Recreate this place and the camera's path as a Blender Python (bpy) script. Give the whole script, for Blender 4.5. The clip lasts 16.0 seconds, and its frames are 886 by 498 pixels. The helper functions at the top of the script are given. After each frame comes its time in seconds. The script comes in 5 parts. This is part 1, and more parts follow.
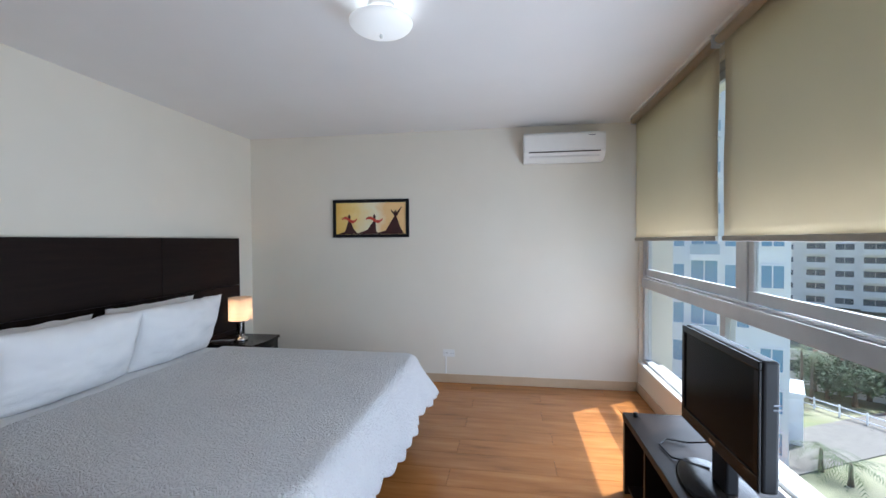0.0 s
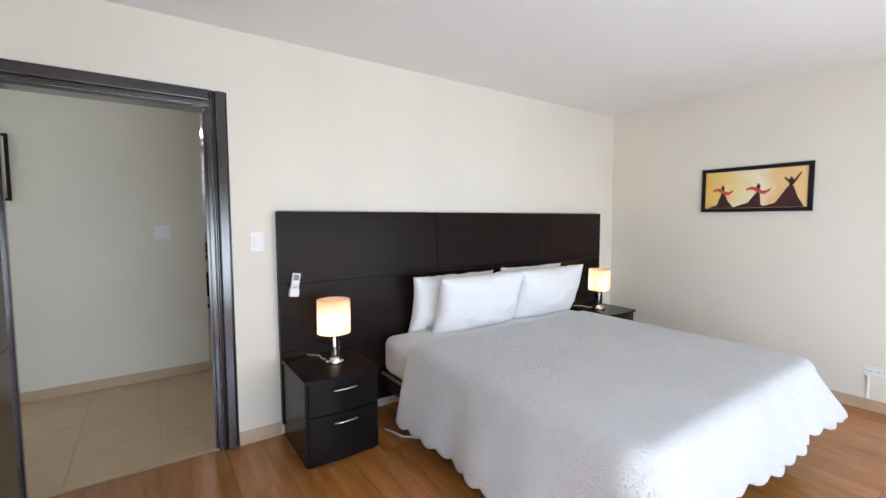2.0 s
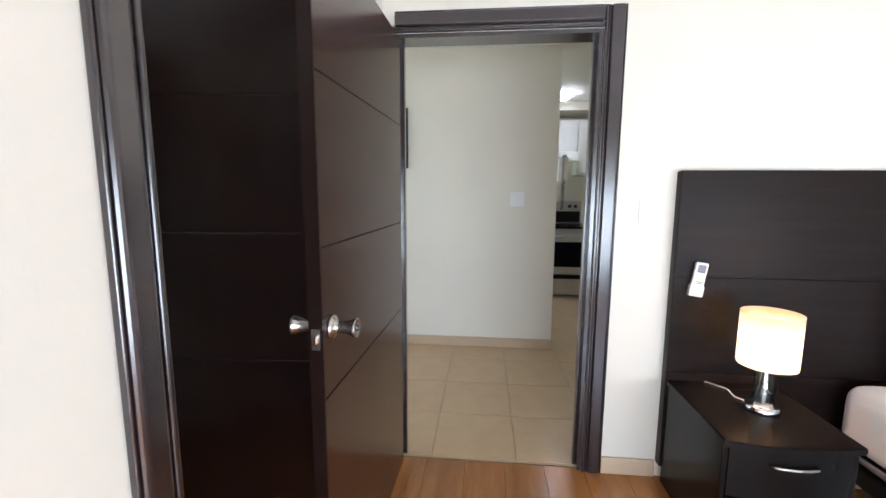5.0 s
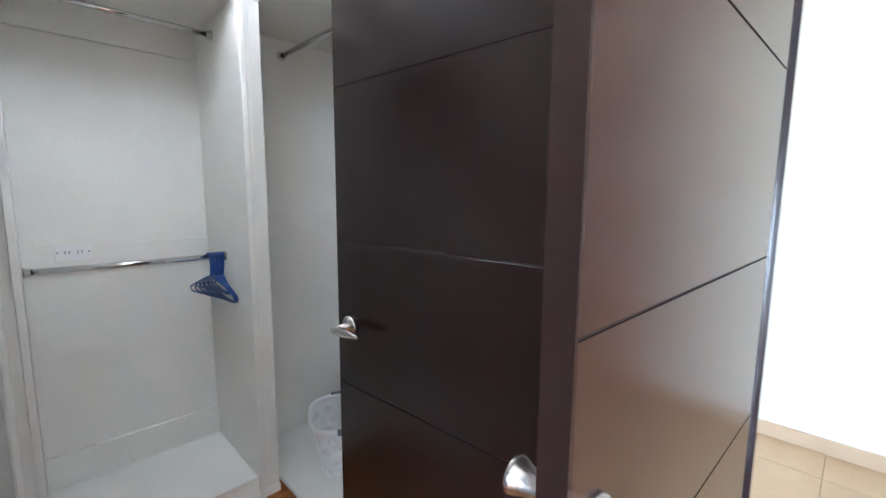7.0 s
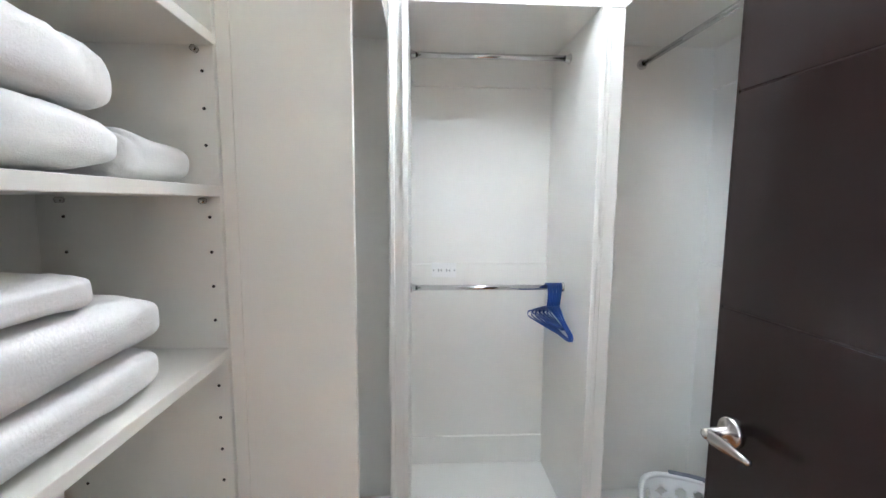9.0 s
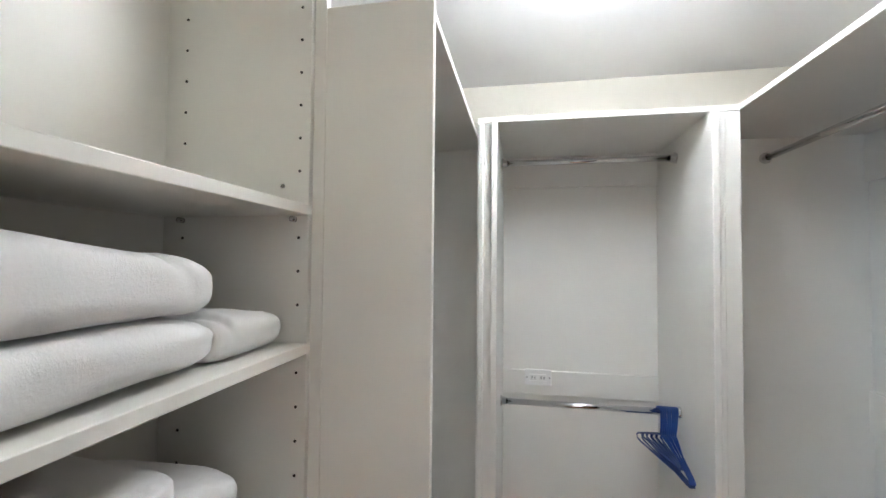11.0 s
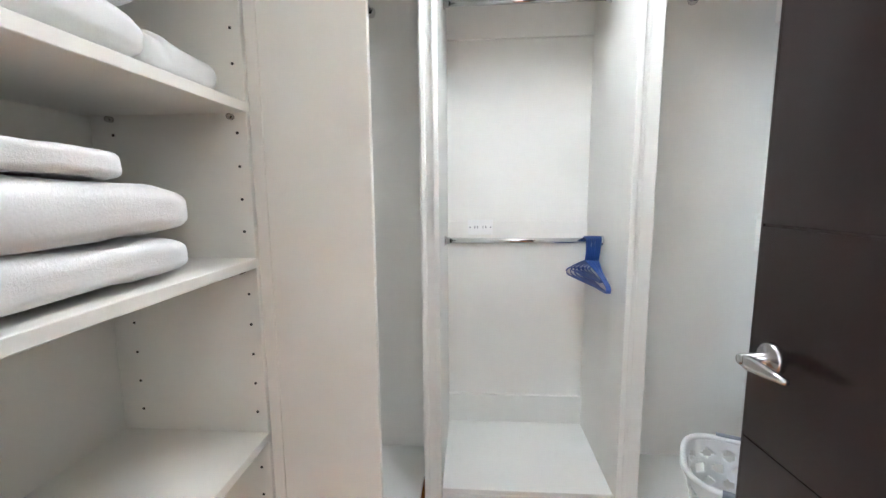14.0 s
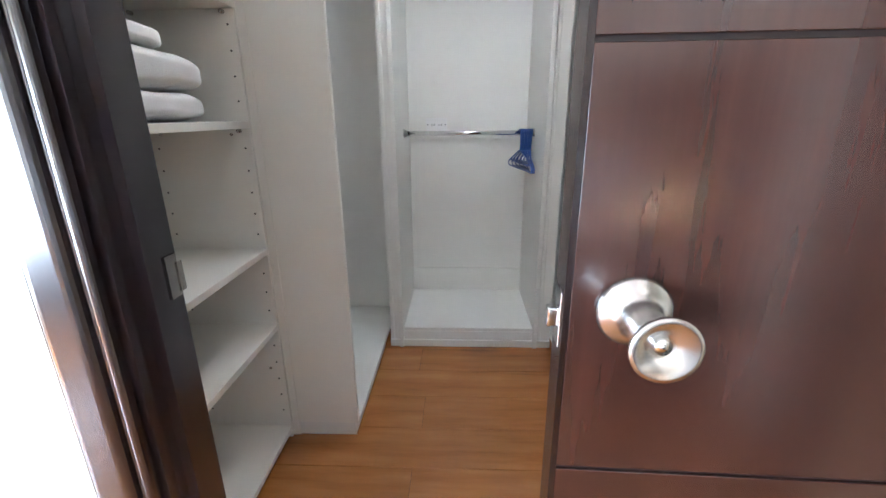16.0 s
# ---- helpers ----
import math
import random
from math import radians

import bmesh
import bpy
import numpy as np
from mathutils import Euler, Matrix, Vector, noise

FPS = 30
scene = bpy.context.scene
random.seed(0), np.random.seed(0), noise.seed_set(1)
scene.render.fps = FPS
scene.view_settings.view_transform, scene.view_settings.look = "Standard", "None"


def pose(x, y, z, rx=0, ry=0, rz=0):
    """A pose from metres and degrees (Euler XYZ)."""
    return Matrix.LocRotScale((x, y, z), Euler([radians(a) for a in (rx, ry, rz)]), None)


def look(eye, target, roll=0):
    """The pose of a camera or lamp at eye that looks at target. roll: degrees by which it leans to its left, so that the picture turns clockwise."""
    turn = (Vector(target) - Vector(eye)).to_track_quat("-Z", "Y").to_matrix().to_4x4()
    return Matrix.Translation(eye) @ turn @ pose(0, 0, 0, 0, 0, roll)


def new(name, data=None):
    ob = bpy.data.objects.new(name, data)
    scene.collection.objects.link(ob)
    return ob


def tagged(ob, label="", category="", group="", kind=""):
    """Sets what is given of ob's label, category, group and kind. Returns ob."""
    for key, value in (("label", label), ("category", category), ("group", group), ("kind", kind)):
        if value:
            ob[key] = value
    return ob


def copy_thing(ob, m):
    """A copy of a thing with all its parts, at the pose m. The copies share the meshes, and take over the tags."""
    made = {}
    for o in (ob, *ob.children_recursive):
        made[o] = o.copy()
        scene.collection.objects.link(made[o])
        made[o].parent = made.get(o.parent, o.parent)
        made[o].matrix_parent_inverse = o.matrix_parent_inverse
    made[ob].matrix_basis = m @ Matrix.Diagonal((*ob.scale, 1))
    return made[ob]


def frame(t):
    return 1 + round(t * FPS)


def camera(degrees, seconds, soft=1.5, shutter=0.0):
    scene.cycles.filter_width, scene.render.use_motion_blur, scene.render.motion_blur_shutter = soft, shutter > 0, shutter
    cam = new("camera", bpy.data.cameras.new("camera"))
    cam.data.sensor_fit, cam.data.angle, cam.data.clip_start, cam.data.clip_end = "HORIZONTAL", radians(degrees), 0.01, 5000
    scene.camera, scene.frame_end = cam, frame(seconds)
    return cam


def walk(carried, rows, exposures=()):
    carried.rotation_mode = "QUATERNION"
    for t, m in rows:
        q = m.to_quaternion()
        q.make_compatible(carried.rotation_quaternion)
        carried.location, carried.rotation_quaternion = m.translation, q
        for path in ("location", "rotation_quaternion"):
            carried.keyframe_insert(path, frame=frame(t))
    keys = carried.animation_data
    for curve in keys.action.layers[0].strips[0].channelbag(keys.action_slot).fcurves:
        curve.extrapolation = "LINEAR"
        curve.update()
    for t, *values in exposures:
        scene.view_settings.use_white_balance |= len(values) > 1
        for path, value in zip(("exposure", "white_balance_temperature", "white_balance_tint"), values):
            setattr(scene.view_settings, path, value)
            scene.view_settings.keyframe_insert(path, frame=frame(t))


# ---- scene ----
cam = camera(92.9, 16.0)
EXPO = [(0.0, 0.62, 5450, 10), (1.0, 0.85, 5700, 10), (2.0, 1.38, 5850, 12), (3.2, 1.6, 5850, 12), (5.3, 2.05, 5750, 12), (6.5, 2.75, 5450, 10),
        (7.5, 3.75, 5250, 10), (8.2, 4.0, 5250, 10), (9.0, 3.75, 5400, 10), (10.2, 3.2, 5550, 10), (12.3, 3.2, 5750, 10), (13.5, 3.7, 5600, 10), (15.0, 4.2, 5400, 10), (16.0, 3.3, 5400, 11)]
PATH = [
    (0, (2.719, 1.283, 1.415), (2.408, 3.258, 1.373), -0.3),
    (0.5, (2.72, 1.281, 1.405), (1.949, 3.126, 1.367), -0.3),
    (1, (2.746, 1.289, 1.405), (1.635, 2.951, 1.350), -0.1),
    (1.5, (2.77, 1.262, 1.400), (1.371, 2.687, 1.294), -0.1),
    (2, (2.779, 1.192, 1.390), (1.141, 2.331, 1.25), -0.2),
    (2.5, (2.697, 1.076, 1.364), (0.906, 1.95, 1.188), -0.0),
    (3, (2.61, 0.995, 1.341), (0.741, 1.684, 1.156), -0.1),
    (3.2, (2.584, 0.991, 1.34), (0.69, 1.602, 1.139), 0.0),
    (5.3, (1.823, 1.015, 1.36), (-0.12, 0.604, 1.092), 0.3),
    (5.5, (1.744, 1.022, 1.363), (-0.155, 0.445, 1.104), 0.35),
    (6, (1.581, 0.988, 1.360), (-0.156, 0.032, 1.127), 0.55),
    (6.5, (1.444, 0.872, 1.350), (-0.146, -0.323, 1.100), 0.55),
    (7, (1.303, 0.782, 1.349), (-0.102, -0.617, 1.097), 0.45),
    (7.5, (1.202, 0.718, 1.361), (0.135, -0.960, 1.107), 0.4),
    (8, (1.216, 0.645, 1.361), (0.522, -1.213, 1.105), 0.7),
    (8.5, (1.253, 0.568, 1.394), (0.869, -1.379, 1.142), 0.4),
    (9, (1.272, 0.501, 1.432), (1.166, -1.484, 1.212), 0.4),
    (9.5, (1.265, 0.472, 1.52), (1.465, -1.514, 1.389), 0.4),
    (10, (1.242, 0.449, 1.604), (1.591, -1.519, 1.553), 0.5),
    (10.2, (1.242, 0.453, 1.628), (1.606, -1.514, 1.607), 0.4),
    (12.3, (1.220, 0.439, 1.57), (1.567, -1.528, 1.663), -0.0),
    (12.5, (1.224, 0.445, 1.531), (1.551, -1.528, 1.582), -0.1),
    (13, (1.222, 0.472, 1.446), (1.496, -1.507, 1.351), -0.3),
    (13.5, (1.205, 0.496, 1.358), (1.398, -1.485, 1.166), -0.4),
    (14, (1.197, 0.522, 1.28), (1.336, -1.454, 1.007), -0.5),
    (14.5, (1.196, 0.578, 1.156), (1.307, -1.389, 0.81), -0.7),
    (15, (1.202, 0.666, 1.09), (1.286, -1.267, 0.584), -0.5),
    (15.5, (1.181, 0.815, 1.094), (1.257, -1.092, 0.498), -0.5),
    (16, (1.028, 0.952, 1.153), (1.106, -0.953, 0.55), -0.5),
]
walk(cam, [(t, look(eye, target, roll)) for t, eye, target, roll in PATH], EXPO)

# ---- world, sun and lamps ----
SUN_WAY = Vector((-0.43, -0.26, -1.0))
world = bpy.data.worlds.new("world")
scene.world = world
world.use_nodes = True
wn = world.node_tree.nodes
sky = wn.new("ShaderNodeTexSky")
sky.sky_type = "NISHITA"
sky.sun_disc = False
sky.sun_elevation = math.atan2(1.0, math.hypot(0.43, 0.26))
sky.sun_rotation = math.atan2(0.43, 0.26)
world.node_tree.links.new(sky.outputs[0], wn["Background"].inputs[0])
wn["Background"].inputs[1].default_value = 0.15
sun = new("sun", bpy.data.lights.new("sun", "SUN"))
sun.data.energy = 5.0
sun.data.angle = radians(0.5)
sun.data.color = (1.0, 0.95, 0.87)
sun.matrix_world = look(-10 * SUN_WAY, (0, 0, 0))


def bulb(name, place, watts, colour, size):
    li = new(name, bpy.data.lights.new(name, "POINT"))
    li.data.energy, li.data.color, li.data.shadow_soft_size = watts, colour, size
    li.location = place
    return li


def area_glow(name, m, width, height, watts):
    li = new(name, bpy.data.lights.new(name, "AREA"))
    li.data.shape, li.data.size, li.data.size_y = "RECTANGLE", width, height
    li.data.energy, li.data.color = watts, (0.86, 0.93, 1.0)
    li.matrix_world = m
    return li


WARM = (1.0, 0.62, 0.37)
bulb("bedside_bulb", (0.29, 2.10, 0.80), 2.4, WARM, 0.03)
bulb("bedside_bulb", (0.29, 4.785, 0.80), 2.4, WARM, 0.03)
# fill light added at the unseen south end to brighten the hall
area_glow("hall_fill_light", pose(-0.94, -2.16, 1.45, 90, 0, 0), 1.4, 1.5, 4.2)
bulb("ceiling_bulb", (2.14, 3.17, 2.44), 0.45, (1.0, 0.97, 0.93), 0.04)
bulb("closet_ceiling_bulb", (1.0, -0.55, 2.405), 2.5, (1.0, 0.97, 0.92), 0.05)
area_glow("window_sky", pose(3.885, 2.65, 0.86, 90, 0, 90), 3.7, 1.02, 42)


# ---- materials ----
def mat(name):
    m = bpy.data.materials.new(name)
    m.use_nodes = True
    return m, m.node_tree, m.node_tree.nodes["Principled BSDF"]


def link(nt, a, b):
    nt.links.new(a, b)


def noise_node(nt, scale, detail=4.0, rough=0.6, stretch=(1, 1, 1), coord="Object"):
    tc = nt.nodes.new("ShaderNodeTexCoord")
    mp = nt.nodes.new("ShaderNodeMapping")
    mp.inputs["Scale"].default_value = stretch
    nz = nt.nodes.new("ShaderNodeTexNoise")
    nz.inputs["Scale"].default_value, nz.inputs["Detail"].default_value, nz.inputs["Roughness"].default_value = scale, detail, rough
    link(nt, tc.outputs[coord], mp.inputs[0])
    link(nt, mp.outputs[0], nz.inputs["Vector"])
    return nz


def ramp(nt, src, stops):
    r = nt.nodes.new("ShaderNodeValToRGB")
    els = r.color_ramp.elements
    els[0].position, els[0].color = stops[0][0], (*stops[0][1], 1)
    els[1].position, els[1].color = stops[-1][0], (*stops[-1][1], 1)
    for p, c in stops[1:-1]:
        e = els.new(p)
        e.color = (*c, 1)
    link(nt, src, r.inputs[0])
    return r


def bump(nt, src, strength, dist, bsdf):
    b = nt.nodes.new("ShaderNodeBump")
    b.inputs["Strength"].default_value, b.inputs["Distance"].default_value = strength, dist
    link(nt, src, b.inputs["Height"])
    link(nt, b.outputs[0], bsdf.inputs["Normal"])
    return b


def surface(name, c0, c1, scale=6.0, rough=0.5, fine=200.0, bump_s=0.15, bump_d=0.002, metal=0.0, stretch=(1, 1, 1), coat=0.0, detail=3):
    """A surface whose colour drifts between two tones, with fine relief."""
    m, nt, b = mat(name)
    big = noise_node(nt, scale, detail, 0.6, stretch)
    r = ramp(nt, big.outputs["Fac"], [(0.3, c0), (0.7, c1)])
    link(nt, r.outputs[0], b.inputs["Base Color"])
    b.inputs["Metallic"].default_value = metal
    b.inputs["Coat Weight"].default_value = coat
    b.inputs["Roughness"].default_value = rough
    if bump_s > 0:
        bump(nt, noise_node(nt, fine, 3, 0.6, stretch).outputs["Fac"], bump_s, bump_d, b)
    return m


def wood(name, tones, grain=(1, 14, 14), scale=2.2, rough=0.3, coat=0.0, bump_s=0.06, vary=0.0, detail=8, spec=0.5):
    """Wood whose grain runs along the axis of the smallest stretch."""
    m, nt, b = mat(name)
    n1 = noise_node(nt, scale, detail, 0.6, grain)
    n1.inputs["Distortion"].default_value = 0.12
    r = ramp(nt, n1.outputs["Fac"], tones)
    colour = r.outputs[0]
    if vary:
        oi = nt.nodes.new("ShaderNodeObjectInfo")
        mr = nt.nodes.new("ShaderNodeMapRange")
        mr.inputs["To Min"].default_value, mr.inputs["To Max"].default_value = 1 - vary, 1 + vary
        link(nt, oi.outputs["Random"], mr.inputs["Value"])
        hs = nt.nodes.new("ShaderNodeHueSaturation")
        link(nt, mr.outputs[0], hs.inputs["Value"])
        link(nt, colour, hs.inputs["Color"])
        colour = hs.outputs[0]
        # each piece takes its own stretch of grain
        tc = [n for n in nt.nodes if n.type == "MAPPING"][0]
        cx = nt.nodes.new("ShaderNodeCombineXYZ")
        mu = nt.nodes.new("ShaderNodeMath")
        mu.operation = "MULTIPLY"
        mu.inputs[1].default_value = 37.0
        link(nt, oi.outputs["Random"], mu.inputs[0])
        link(nt, mu.outputs[0], cx.inputs[0])
        link(nt, mu.outputs[0], cx.inputs[1])
        link(nt, cx.outputs[0], tc.inputs["Location"])
    link(nt, colour, b.inputs["Base Color"])
    b.inputs["Roughness"].default_value = rough
    b.inputs["Coat Weight"].default_value, b.inputs["Coat Roughness"].default_value = coat, 0.15
    b.inputs["Specular IOR Level"].default_value = spec
    bump(nt, n1.outputs["Fac"], bump_s, 0.003, b)
    return m


def glowing(name, colour, strength):
    m, nt, b = mat(name)
    b.inputs["Base Color"].default_value = (*colour, 1)
    b.inputs["Emission Color"].default_value = (*colour, 1)
    b.inputs["Emission Strength"].default_value = strength
    return m


def clear(name, tint=(1, 1, 1), rough=0.0):
    m, nt, b = mat(name)
    b.inputs["Base Color"].default_value = (*tint, 1)
    b.inputs["Transmission Weight"].default_value = 1.0
    b.inputs["Roughness"].default_value = rough
    b.inputs["IOR"].default_value = 1.45
    return m


def cloth(name, c0, c1, weave=900.0, pattern=0.0, pile=0.0):
    m, nt, b = mat(name)
    big = noise_node(nt, 3, 4, 0.6)
    r = ramp(nt, big.outputs["Fac"], [(0.3, c0), (0.7, c1)])
    link(nt, r.outputs[0], b.inputs["Base Color"])
    b.inputs["Roughness"].default_value = 0.9
    b.inputs["Sheen Weight"].default_value = 0.25
    fine = noise_node(nt, weave, 2, 0.5)
    src = fine.outputs["Fac"]
    if pattern:
        v = noise_node(nt, pattern, 2, 0.5)
        v.inputs["Distortion"].default_value = 2.5
        mx = nt.nodes.new("ShaderNodeMath")
        mx.operation = "MULTIPLY_ADD"
        mx.inputs[1].default_value = 0.15
        link(nt, src, mx.inputs[0])
        link(nt, v.outputs["Fac"], mx.inputs[2])
        src = mx.outputs[0]
    if pile:
        fine.inputs["Detail"].default_value, fine.inputs["Roughness"].default_value = 6.0, 0.7
    bump(nt, src, 0.9 if pattern else 0.4 if pile else 0.3, 0.03 if pattern else pile if pile else 0.003, b)
    return m


M_BOWL_ROOM = glowing("lit_frosted_bowl", (0.86, 0.86, 0.82), 0.22)
M_BOWL_CLOSET = glowing("lit_closet_bowl", (1.0, 0.97, 0.92), 2.9)
M_BOWL_KITCHEN = glowing("lit_kitchen_bowl", (0.96, 0.98, 1.0), 9.0)
M_WALL = surface("painted_plaster", (0.73, 0.69, 0.60), (0.77, 0.73, 0.64), 1.2, 0.62, 60, 0.12, 0.003)
M_CEIL = surface("ceiling_paint", (0.76, 0.75, 0.74), (0.80, 0.79, 0.78), 1.0, 0.75, 70, 0.08, 0.003)
M_OUT = surface("outside_render", (0.70, 0.70, 0.68), (0.76, 0.76, 0.74), 2, 0.8)
M_WENGE_H = wood("dark_wenge_panel", [(0.3, (0.009, 0.0055, 0.005)), (0.6, (0.014, 0.0085, 0.007)), (0.8, (0.020, 0.0125, 0.010))], (14, 1.2, 14), 2.4, 0.36, 0.0, 0.04, spec=0.11)
M_DOOR = wood("mahogany_stain", [(0.25, (0.028, 0.0098, 0.0070)), (0.55, (0.038, 0.0138, 0.0098)), (0.8, (0.050, 0.019, 0.0135))], (14, 14, 1.0), 2.2, 0.26, 0.35, 0.03, spec=0.45)
M_TRIM = wood("dark_stained_casing", [(0.25, (0.010, 0.006, 0.007)), (0.55, (0.016, 0.009, 0.011)), (0.8, (0.022, 0.013, 0.015))], (14, 14, 1.0), 2.2, 0.26, 0.3, 0.02, spec=0.45)
_tb = M_TRIM.node_tree.nodes["Principled BSDF"]
_tb.inputs["Coat Weight"].default_value, _tb.inputs["Coat Roughness"].default_value, _tb.inputs["Coat IOR"].default_value = 0.9, 0.2, 1.65
# the doors' mahogany stain again, darkened: shade put into the colour
M_DOOR_SHADED = wood("shaded_door_stain", [(0.25, (0.009, 0.004, 0.0034)), (0.55, (0.0125, 0.0056, 0.0047)), (0.8, (0.017, 0.008, 0.0064))], (14, 14, 1.0), 2.2, 0.24, 0.10, 0.02, spec=0.45)
M_GROOVE = surface("groove_shadow_stain", (0.012, 0.006, 0.005), (0.018, 0.009, 0.007), 8, 0.5)
M_FLOOR = wood("laminate_plank", [(0.24, (0.17, 0.060, 0.014)), (0.40, (0.31, 0.118, 0.027)), (0.56, (0.38, 0.152, 0.037)), (0.78, (0.46, 0.20, 0.058))], (1.0, 7, 7), 1.8, 0.25, 0.2, 0.012, 0.07, 5)
M_JOINT = surface("plank_underlay", (0.10, 0.045, 0.018), (0.13, 0.06, 0.022), 8, 0.7)
M_TILE = surface("beige_tile", (0.51, 0.352, 0.20), (0.575, 0.408, 0.245), 7, 0.30, 60, 0.0)
M_GROUT = surface("tile_grout", (0.40, 0.30, 0.19), (0.44, 0.33, 0.21), 20, 0.8)
M_BASE = surface("beige_baseboard", (0.50, 0.37, 0.24), (0.55, 0.42, 0.29), 6, 0.45)
M_MELA = surface("white_melamine", (0.74, 0.73, 0.68), (0.78, 0.77, 0.72), 2, 0.5, 400, 0.0, 0.0006)
M_CREAM = surface("cream_melamine", (0.79, 0.765, 0.69), (0.83, 0.805, 0.73), 2, 0.45, 400, 0.0, 0.0006)
M_WHITE = surface("white_plastic", (0.78, 0.78, 0.76), (0.82, 0.82, 0.80), 4, 0.35, 100, 0.02)
M_CHROME = surface("chrome", (0.62, 0.62, 0.62), (0.70, 0.70, 0.70), 6, 0.12, 80, 0.0, metal=1.0)
M_NICKEL = surface("satin_nickel", (0.50, 0.48, 0.45), (0.58, 0.56, 0.53), 8, 0.27, 80, 0.0, metal=1.0)
M_ALU = surface("window_aluminium", (0.52, 0.54, 0.56), (0.60, 0.62, 0.64), 5, 0.4, 100, 0.03, metal=0.3)
M_GLASS = clear("window_glass", (0.97, 0.99, 1.0))
M_BLIND = cloth("roller_blind_fabric", (0.36, 0.31, 0.24), (0.40, 0.35, 0.27), 700)
_bt = M_BLIND.node_tree
_bm = _bt.nodes.new("ShaderNodeMixShader")
_bl = _bt.nodes.new("ShaderNodeBsdfTranslucent")
_bl.inputs[0].default_value = (0.86, 0.77, 0.61, 1)
_bm.inputs[0].default_value = 0.72
_bo = [n for n in _bt.nodes if n.type == "OUTPUT_MATERIAL"][0]
link(_bt, _bt.nodes["Principled BSDF"].outputs[0], _bm.inputs[1])
link(_bt, _bl.outputs[0], _bm.inputs[2])
link(_bt, _bm.outputs[0], _bo.inputs[0])
M_BAR = surface("blind_bar", (0.34, 0.31, 0.25), (0.38, 0.35, 0.28), 6, 0.5)
M_BED = cloth("white_quilt", (0.76, 0.76, 0.78), (0.82, 0.82, 0.83), 700, 34)
M_SHEET = cloth("white_cotton", (0.78, 0.78, 0.79), (0.82, 0.82, 0.82), 800)
M_TOWEL = cloth("white_terry", (0.76, 0.745, 0.71), (0.82, 0.805, 0.77), 210, pile=0.003)
M_BLACK = surface("black_lacquer", (0.008, 0.007, 0.007), (0.012, 0.010, 0.009), 5, 0.22, 100, 0.03)
M_SCREEN = surface("tv_screen", (0.004, 0.005, 0.006), (0.007, 0.008, 0.009), 2, 0.20, 100, 0.0)
M_SCREEN.node_tree.nodes["Principled BSDF"].inputs["Specular IOR Level"].default_value = 0.05
M_BLACK.node_tree.nodes["Principled BSDF"].inputs["Specular IOR Level"].default_value = 0.13
M_BENCH = surface("dark_bench_wood", (0.010, 0.007, 0.006), (0.018, 0.012, 0.010), 6, 0.42, 100, 0.05)
M_BENCH.node_tree.nodes["Principled BSDF"].inputs["Specular IOR Level"].default_value = 0.14
M_BLACKP = surface("black_plastic", (0.010, 0.010, 0.011), (0.015, 0.015, 0.016), 6, 0.42, 200, 0.03)
M_BLACKP.node_tree.nodes["Principled BSDF"].inputs["Specular IOR Level"].default_value = 0.15
M_BLUE = surface("blue_plastic", (0.010, 0.042, 0.19), (0.016, 0.062, 0.26), 10, 0.35, 100, 0.03)
M_GREYP = surface("grey_plastic", (0.13, 0.14, 0.17), (0.17, 0.18, 0.21), 8, 0.45)
M_HOLE = surface("dark_hole", (0.03, 0.028, 0.025), (0.04, 0.036, 0.03), 8, 0.8)
M_STEEL = surface("stainless", (0.45, 0.45, 0.45), (0.55, 0.55, 0.55), 5, 0.3, 100, 0.02, metal=0.9)


# ---- mesh helpers ----
def bm_box(bm, x0, x1, y0, y1, z0, z1, bev=0.0, seg=2):
    m = Matrix.LocRotScale(((x0 + x1) / 2, (y0 + y1) / 2, (z0 + z1) / 2), None, (abs(x1 - x0), abs(y1 - y0), abs(z1 - z0)))
    vs = bmesh.ops.create_cube(bm, size=1.0, matrix=m)["verts"]
    if bev:
        es = list({e for v in vs for e in v.link_edges})
        bmesh.ops.bevel(bm, geom=es, offset=bev, segments=seg, affect="EDGES", profile=0.5)
    return bm


def boxes(*specs, bev=0.0, seg=2):
    bm = bmesh.new()
    for s in specs:
        bm_box(bm, *s, bev=bev, seg=seg)
    return bm


def lathe(profile, n=32, m=None):
    """Turned body about z from (radius, height) pairs."""
    bm = bmesh.new()
    rings = []
    for r, z in profile:
        if r < 1e-6:
            rings.append([bm.verts.new((0, 0, z))])
        else:
            rings.append([bm.verts.new((r * math.cos(2 * math.pi * k / n), r * math.sin(2 * math.pi * k / n), z)) for k in range(n)])
    for a, b in zip(rings, rings[1:]):
        for k in range(n):
            j = (k + 1) % n
            if len(a) == 1 and len(b) > 1:
                bm.faces.new((a[0], b[k], b[j]))
            elif len(b) == 1 and len(a) > 1:
                bm.faces.new((a[k], a[j], b[0]))
            elif len(a) > 1:
                bm.faces.new((a[k], a[j], b[j], b[k]))
    bmesh.ops.recalc_face_normals(bm, faces=bm.faces)
    if m is not None:
        bm.transform(m)
    for f in bm.faces:
        f.smooth = True
    return bm


